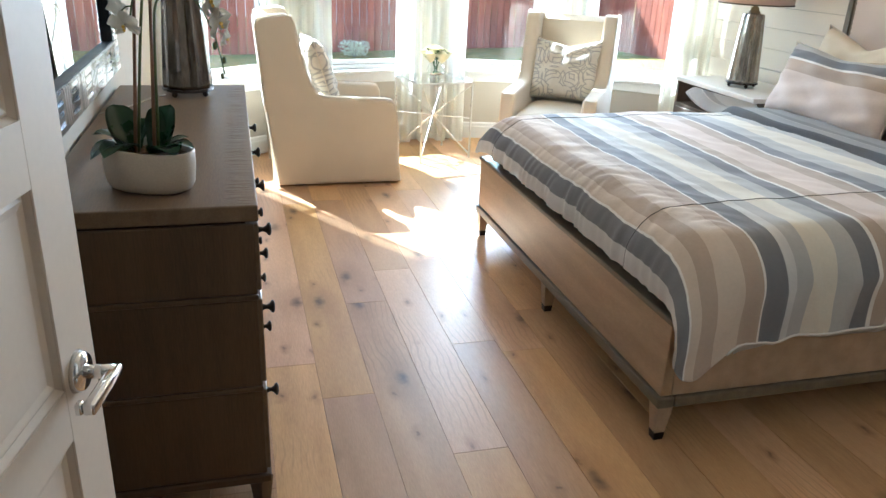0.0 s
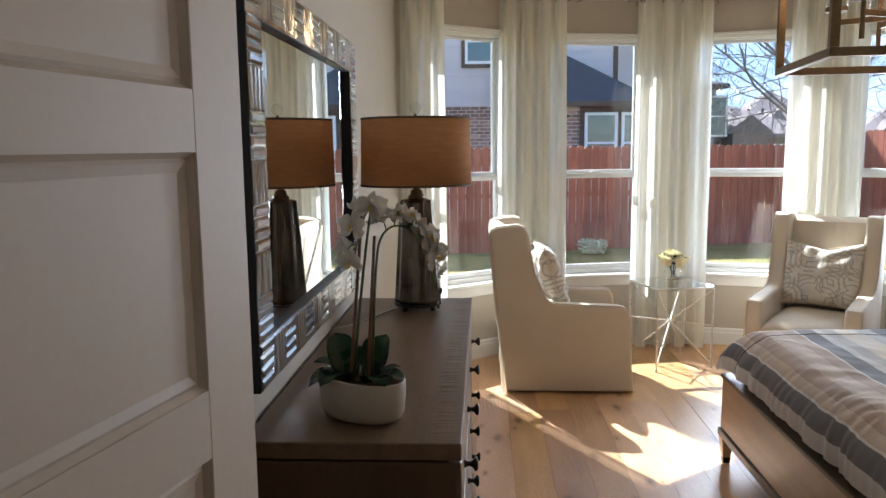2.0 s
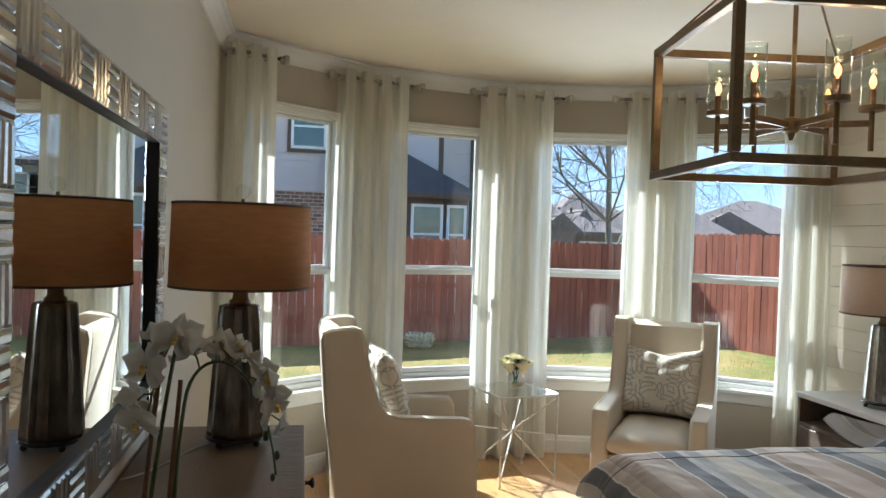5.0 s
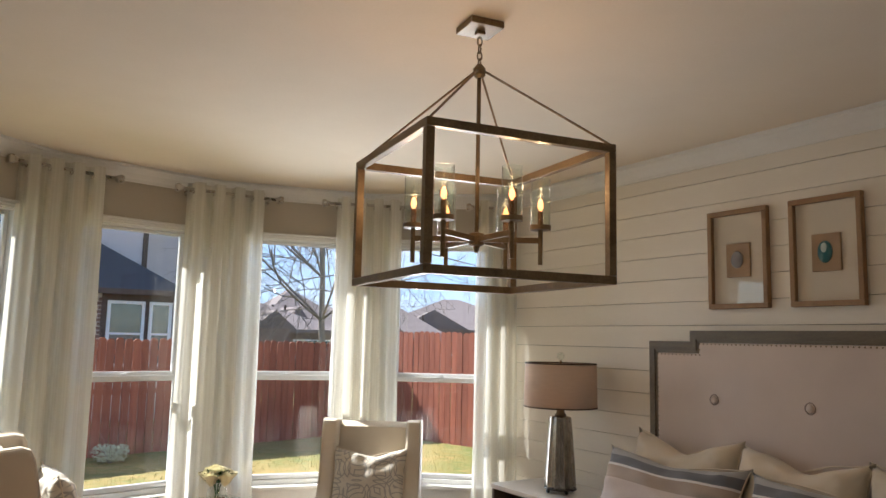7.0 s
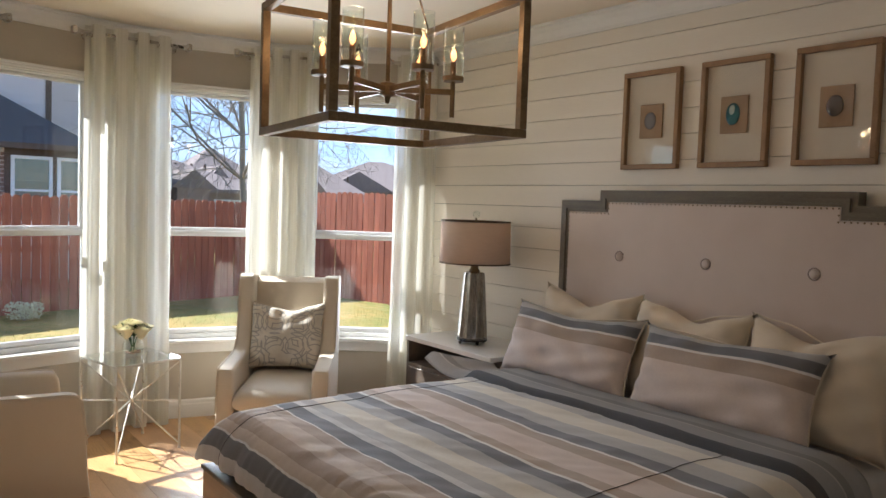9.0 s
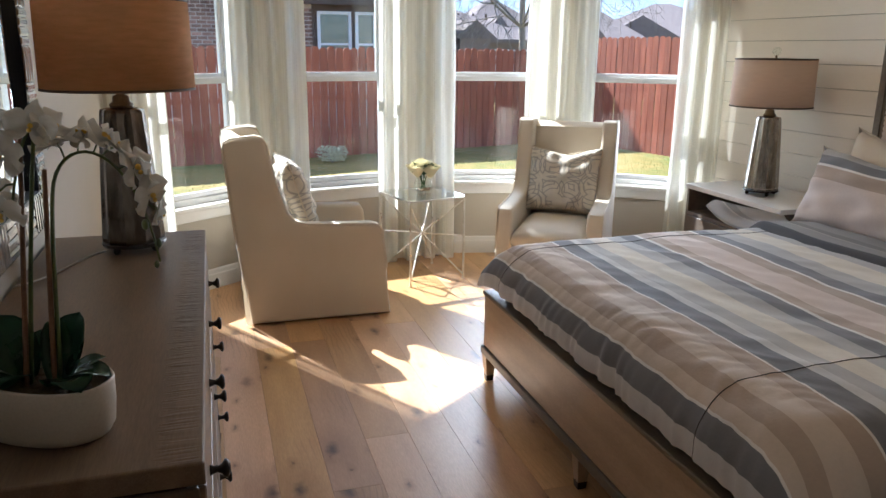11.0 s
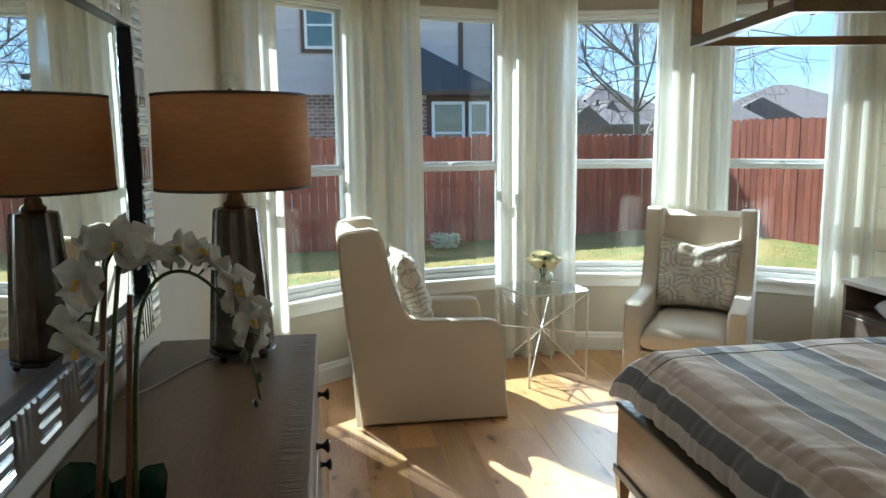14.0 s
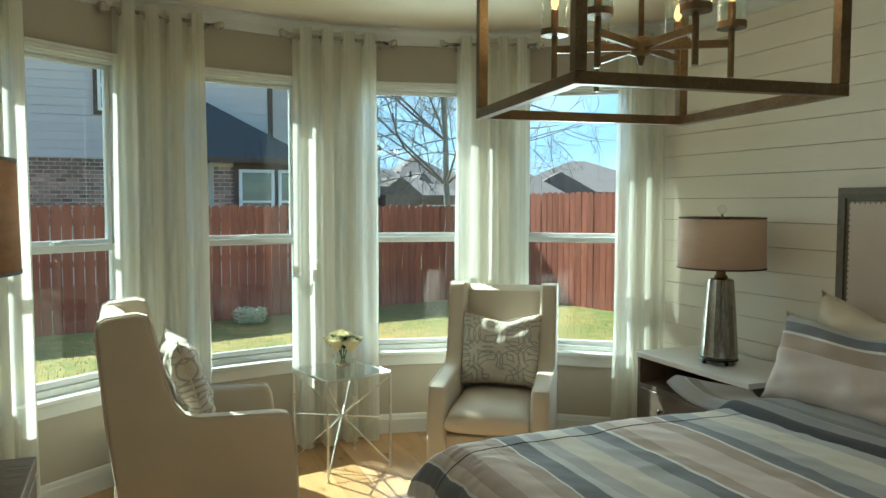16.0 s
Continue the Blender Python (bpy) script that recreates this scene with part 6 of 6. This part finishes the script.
def hip_roof(x0, x1, y0, y1, z, rise, over=0.4, inset=None):
    bm = B()
    x0, x1, y0, y1 = x0 - over, x1 + over, y0 - over, y1 + over
    k = inset if inset is not None else min(x1 - x0, y1 - y0) / 2
    lo = [bm.verts.new(p) for p in ((x0, y0, z), (x1, y0, z), (x1, y1, z), (x0, y1, z))]
    lo2 = [bm.verts.new(p) for p in ((x0, y0, z - 0.16), (x1, y0, z - 0.16), (x1, y1, z - 0.16), (x0, y1, z - 0.16))]
    ym = (y0 + y1) / 2
    a, b = bm.verts.new((x0 + k, ym, z + rise)), bm.verts.new((x1 - k, ym, z + rise))
    for f in ((lo[0], lo[1], b, a), (lo[1], lo[2], b), (lo[2], lo[3], a, b), (lo[3], lo[0], a)):
        bm.faces.new(f)
    for i in range(4):
        j = (i + 1) % 4
        bm.faces.new((lo2[i], lo2[j], lo[j], lo[i]))
    bm.faces.new(list(reversed(lo2)))
    return bm


def build_neighbour():
    h = thing("neighbour_house", "two-storey house, brick below and grey siding above, dark roof", "house")
    y = 20.0
    part("wall", box(B(), -9, 3.75, y + 0.02, 27, GROUND, 7.4), MORTAR, h)
    part("wing_wall", box(B(), 3.75, 4.75, y + 1.2, 27, GROUND, 7.4), SIDING, h)
    brick_wall(h, -3.0, 3.7, 1.1, 2.62, y, ())
    # lap siding, board by board
    z, i = 2.63, 0
    bm = B()
    prism(bm, [(0, 0), (0.03, 0), (0.012, 0.19), (0, 0.19)], 0, 12.6)
    me = bpy.data.meshes.new("siding_board")
    bm.to_mesh(me)
    bm.free()
    me.materials.append(SIDING)
    while z < 7.2:
        ob = new("siding_board", me)
        ob.parent = h
        ob.matrix_basis = Matrix(((0, -1, 0, 3.62), (-1, 0, 0, y + 0.02), (0, 0, 1, z), (0, 0, 0, 1)))
        z += 0.19
    part("corner_board", box(B(), 3.62, 3.74, y - 0.03, y + 0.1, 2.5, 7.4), HOUSE_TRIM, h)
    part("corner_board", box(B(), 4.72, 4.82, y + 1.15, y + 1.3, 0, 7.4), HOUSE_TRIM, h)
    house_window(h, -0.08, 0.66, 3.76, 4.75, y - 0.03)
    bm = B()
    box(bm, -0.24, -0.151, y - 0.06, y, 3.60, 4.92)
    box(bm, 0.731, 0.82, y - 0.06, y, 3.60, 4.92)
    box(bm, -0.151, 0.731, y - 0.06, y, 3.60, 3.689)
    part("window_surround", bm, HOUSE_TRIM, h)
    part("roof", hip_roof(-9, 4.75, y, 27, 7.4, 2.8), ROOF, h)
    # one-storey bump-out with its own hip roof
    y2 = 18.6
    part("bay_wall", box(B(), 2.2, 4.10, y2 + 0.02, y, GROUND, 2.55), MORTAR, h)
    brick_wall(h, 2.2, 2.62, 1.0, 2.5, y2, (), 60)
    part("bay_panel", box(B(), 2.62, 4.12, y2 - 0.03, y2 + 0.02, 0.8, 2.55), HOUSE_TRIM, h)
    for x0, x1 in ((2.80, 3.44), (3.67, 4.02)):
        house_window(h, x0, x1, 1.0, 2.3, y2 - 0.035)
    part("bay_eave", box(B(), 1.2, 4.36, y2 - 0.36, y2 - 0.30, 2.50, 2.62), HOUSE_TRIM, h)
    bm = B()
    vs = [bm.verts.new(p) for p in ((0.9, y2 - 0.36, 2.62), (4.38, y2 - 0.36, 2.62), (4.38, y + 1.6, 2.62), (0.9, y + 0.04, 4.35), (1.5, y + 0.04, 4.35))]
    bm.faces.new((vs[0], vs[1], vs[4], vs[3]))
    bm.faces.new((vs[1], vs[2], vs[4]))
    part("bay_roof", bm, ROOF, h)
    part("vent_stack", rod(B(), (4.9, y + 2, 5.4), (4.9, y + 2, 5.9), 0.09), HOUSE_TRIM, h)


build_neighbour()


def build_far_house(x, y, w, dp, eave, rise, wall, roof, turn, label):
    h = thing("far_house", label, "house", pose(x, y, 0, 0, 0, turn), "distant houses")
    part("wall", box(B(), -w / 2, w / 2, -dp / 2, dp / 2, GROUND - 0.06, eave), wall, h)
    part("roof", hip_roof(-w / 2, w / 2, -dp / 2, dp / 2, eave, rise), roof, h)
    gw = w * 0.2
    bm = B()
    x0 = -w * 0.18
    y0 = -dp / 2 - 1.2
    v = [bm.verts.new(p) for p in ((x0 - gw, y0, eave), (x0 + gw, y0, eave), (x0, y0, eave + rise * 0.55), (x0 - gw, 0, eave), (x0 + gw, 0, eave), (x0, 0, eave + rise * 0.55))]
    bm.faces.new((v[0], v[1], v[2]))
    bm.faces.new((v[1], v[4], v[5], v[2]))
    bm.faces.new((v[0], v[2], v[5], v[3]))
    part("gable_roof", bm, roof, h)
    part("gable_wall", box(B(), x0 - gw + 0.3, x0 + gw - 0.3, y0 + 0.05, -dp / 2, GROUND - 0.06, eave), wall, h)
    for k in (-0.36, 0.12, 0.3):
        house_window(h, k * w, k * w + 1.1, eave - 1.9, eave - 0.5, -dp / 2 - 0.03)
    for k in (0.0, 0.15, 0.28):
        part("roof_vent", rod(B(), (k * w, -dp * 0.12, eave + rise * 0.6), (k * w, -dp * 0.12, eave + rise * 0.6 + 0.32), 0.06), HOUSE_TRIM, h)


build_far_house(14.8, 40.0, 5.6, 8, 1.7, 2.6, FAR_BRICK, ROOF_BROWN, -4, "distant house with a steep brown hipped roof")
build_far_house(11.4, 36.0, 5.0, 7, 2.0, 1.4, FAR_BRICK, ROOF_BROWN, 6, "distant low house with dark windows")
build_far_house(18.6, 44.0, 6.0, 8, 1.8, 1.9, FAR_BRICK, ROOF_BROWN, -12, "distant house behind the bare tree")
build_far_house(20.2, 38.0, 5.2, 8, 1.4, 2.2, FAR_BRICK, ROOF_BROWN, -18, "distant house with a grey-brown hipped roof")
build_far_house(26.5, 42.0, 10.0, 9, 2.3, 2.0, FAR_BRICK, ROOF_BROWN, -24, "distant house with a broad pale brown roof")


def build_tree(x, y, height, seed, label):
    rng = random.Random(seed)
    d = thing("tree", label, "tree", pose(x, y, GROUND - 0.03), "bare yard trees")
    trunk, limbs, twigs = B(), B(), B()

    def grow(p, way, length, r, depth):
        n = 5
        pts = [p]
        for _ in range(n):
            way = (way + Vector((rng.uniform(-1, 1), rng.uniform(-1, 1), rng.uniform(-0.5, 0.7))) * (0.10 + 0.05 * depth)).normalized()
            p = p + way * (length / n)
            pts.append(p)
        tube(trunk if depth == 0 else limbs if depth < 3 else twigs, pts, r, 8 if depth < 2 else 4, r * 0.55)
        if depth >= 5 or (depth == 4 and rng.random() < 0.25):
            return
        kids = (13, 6, 5, 4, 3)[depth]
        for k in range(kids):
            t = (0.35 if depth == 0 else 0.25) + (0.65 if depth == 0 else 0.72) * (k + rng.random()) / kids
            q = pts[min(int(t * n), n)]
            a = rng.uniform(0, 6.28)
            side = way.cross(Vector((math.cos(a), math.sin(a), 0.2))).normalized()
            w = (way * rng.uniform(0.45, 0.9) + side * rng.uniform(0.6, 1.1) + Vector((0, 0, -0.15 if depth > 1 else 0.05))).normalized()
            grow(q, w, length * rng.uniform(0.45, 0.72), r * (0.34, 0.5, 0.5, 0.55, 0.6)[depth], depth + 1)
    grow(Vector((0, 0, 0)), Vector((-0.02, 0, 1)), height * 0.72, 0.11, 0)
    part("trunk", trunk, BARK, d, smooth=True)
    part("limbs", limbs, BARK, d, smooth=True)
    part("crown", twigs, BARK, d, "bare winter twigs")


build_far_house(7.4, 33.0, 3.6, 6, 3.85, 0.8, FAR_SIDING, ROOF, 0, "distant two-storey grey house with a dark eave")
build_tree(9.15, 21.6, 8.6, 4, "bare winter tree behind the fence")


def build_shrub(x, y):
    rng = random.Random(2)
    d = thing("shrub", "small pale shrub at the foot of the fence", "shrub", pose(x, y, GROUND))
    verts, faces = [], []
    for _ in range(900):
        a, r, z = rng.uniform(0, 6.28), 0.24 * math.sqrt(rng.random()), rng.uniform(0.03, 0.26)
        r *= 1.15 - abs(z - 0.18) * 2.2
        p = Vector((r * math.cos(a), r * math.sin(a) * 0.7, z))
        q = Vector((rng.uniform(-1, 1), rng.uniform(-1, 1), rng.uniform(-0.4, 1))).normalized() * 0.035
        s = q.orthogonal().normalized() * 0.011
        k = len(verts)
        verts += [p - s, p + s, p + q]
        faces.append((k, k + 1, k + 2))
    me = bpy.data.meshes.new("foliage")
    me.from_pydata([tuple(v) for v in verts], [], faces)
    me.materials.append(SHRUB)
    ob = new("foliage", me)
    ob.parent = d
    bm = B()
    for k in range(8):
        a = k * 0.8
        rod(bm, (0, 0, -0.02), (0.15 * math.cos(a), 0.1 * math.sin(a), 0.25), 0.006, 0.003, 5)
    part("branches", bm, BARK, d)


build_shrub(2.15, 12.95)

# ---- shiplap boards and floor planks, piece by piece ----
pitch = 0.1367
bm = box(B(), 0, 0.0175, YS + 0.001, C4.y - 0.001, 0, pitch - 0.003, 0.0010, 1)
me = bpy.data.meshes.new("shiplap_board")
bm.to_mesh(me)
bm.free()
me.materials.append(SHIP)
k = 0
while k * pitch < CEILING - 0.02:
    ob = new("shiplap_board", me)
    ob.parent = east
    ob.matrix_basis = pose(X1, 0, k * pitch + 0.002)
    k += 1

PW = 0.187
rng = random.Random(31)
plank = {}


def plank_mesh(ln):
    if ln not in plank:
        bm = box(B(), 0.0003, PW - 0.0003, 0.0003, ln - 0.0003, -0.011, 0.0, 0.0009, 1)
        plank[ln] = bpy.data.meshes.new("plank")
        bm.to_mesh(plank[ln])
        bm.free()
        plank[ln].materials.append(OAK)
    return plank[ln]


x = X0 - 0.02
while x < X1 + 0.02:
    xc = min(max(x + PW / 2, X0), X1)
    u = min(xc, 2 * XM - xc)
    far = (C0.y + (u - C0.x) * math.tan(A1) if u < C1.x else C1.y + (u - C1.x) * math.tan(A2)) + 0.06
    y = -1.9 if x < 1.05 else 0.25
    first = True
    while y < far - 0.01:
        ln = rng.choice((0.45, 0.8, 1.2)) if first else rng.choice((1.1, 1.5, 1.9, 2.2))
        ln = round(min(ln, far - y), 2)
        first = False
        if ln < 0.03:
            break
        ob = new("plank", plank_mesh(ln))
        ob.parent = floor
        ob.matrix_basis = pose(x, y, rng.uniform(-0.0006, 0.0))
        y += ln
    x += PW

# ---- far sky behind the roofs ----
m = bpy.data.materials.new("far_sky")
m.use_nodes = True
n, l = m.node_tree.nodes, m.node_tree.links
n.remove(n["Principled BSDF"])
em = n.new("ShaderNodeEmission")
co = n.new("ShaderNodeTexCoord")
sep = n.new("ShaderNodeSeparateXYZ")
l.new(co.outputs["Object"], sep.inputs[0])
hgt = n.new("ShaderNodeMapRange")
hgt.inputs["From Max"].default_value = 110.0
l.new(sep.outputs["Z"], hgt.inputs["Value"])
ramp = n.new("ShaderNodeValToRGB")
ramp.color_ramp.elements[0].color, ramp.color_ramp.elements[1].color = (0.31, 0.41, 0.53, 1), (0.11, 0.235, 0.49, 1)
l.new(hgt.outputs[0], ramp.inputs["Fac"])
cl_map = n.new("ShaderNodeMapping")
cl_map.inputs["Scale"].default_value = (0.012, 0.012, 0.045)
l.new(co.outputs["Object"], cl_map.inputs["Vector"])
cl = n.new("ShaderNodeTexNoise")
cl.inputs["Scale"].default_value, cl.inputs["Detail"].default_value = 1.0, 7
l.new(cl_map.outputs[0], cl.inputs["Vector"])
cr = n.new("ShaderNodeMapRange")
cr.inputs["From Min"].default_value, cr.inputs["From Max"].default_value, cr.inputs["To Max"].default_value = 0.48, 0.70, 0.6
l.new(cl.outputs["Fac"], cr.inputs["Value"])
mx = n.new("ShaderNodeMixRGB")
mx.inputs["Color2"].default_value = (0.46, 0.48, 0.50, 1)
l.new(cr.outputs[0], mx.inputs["Fac"])
l.new(ramp.outputs["Color"], mx.inputs["Color1"])
l.new(mx.outputs[0], em.inputs["Color"])
l.new(em.outputs[0], n["Material Output"].inputs["Surface"])
bm = grid(B(), 40, 6, lambda u, v: Vector((300 * math.sin(radians(-50 + 120 * u)), 300 * math.cos(radians(-50 + 120 * u)), -20 + 150 * v)))
structure("backdrop", bm, m, "pale blue sky with thin white cloud", "sky", smooth=True)
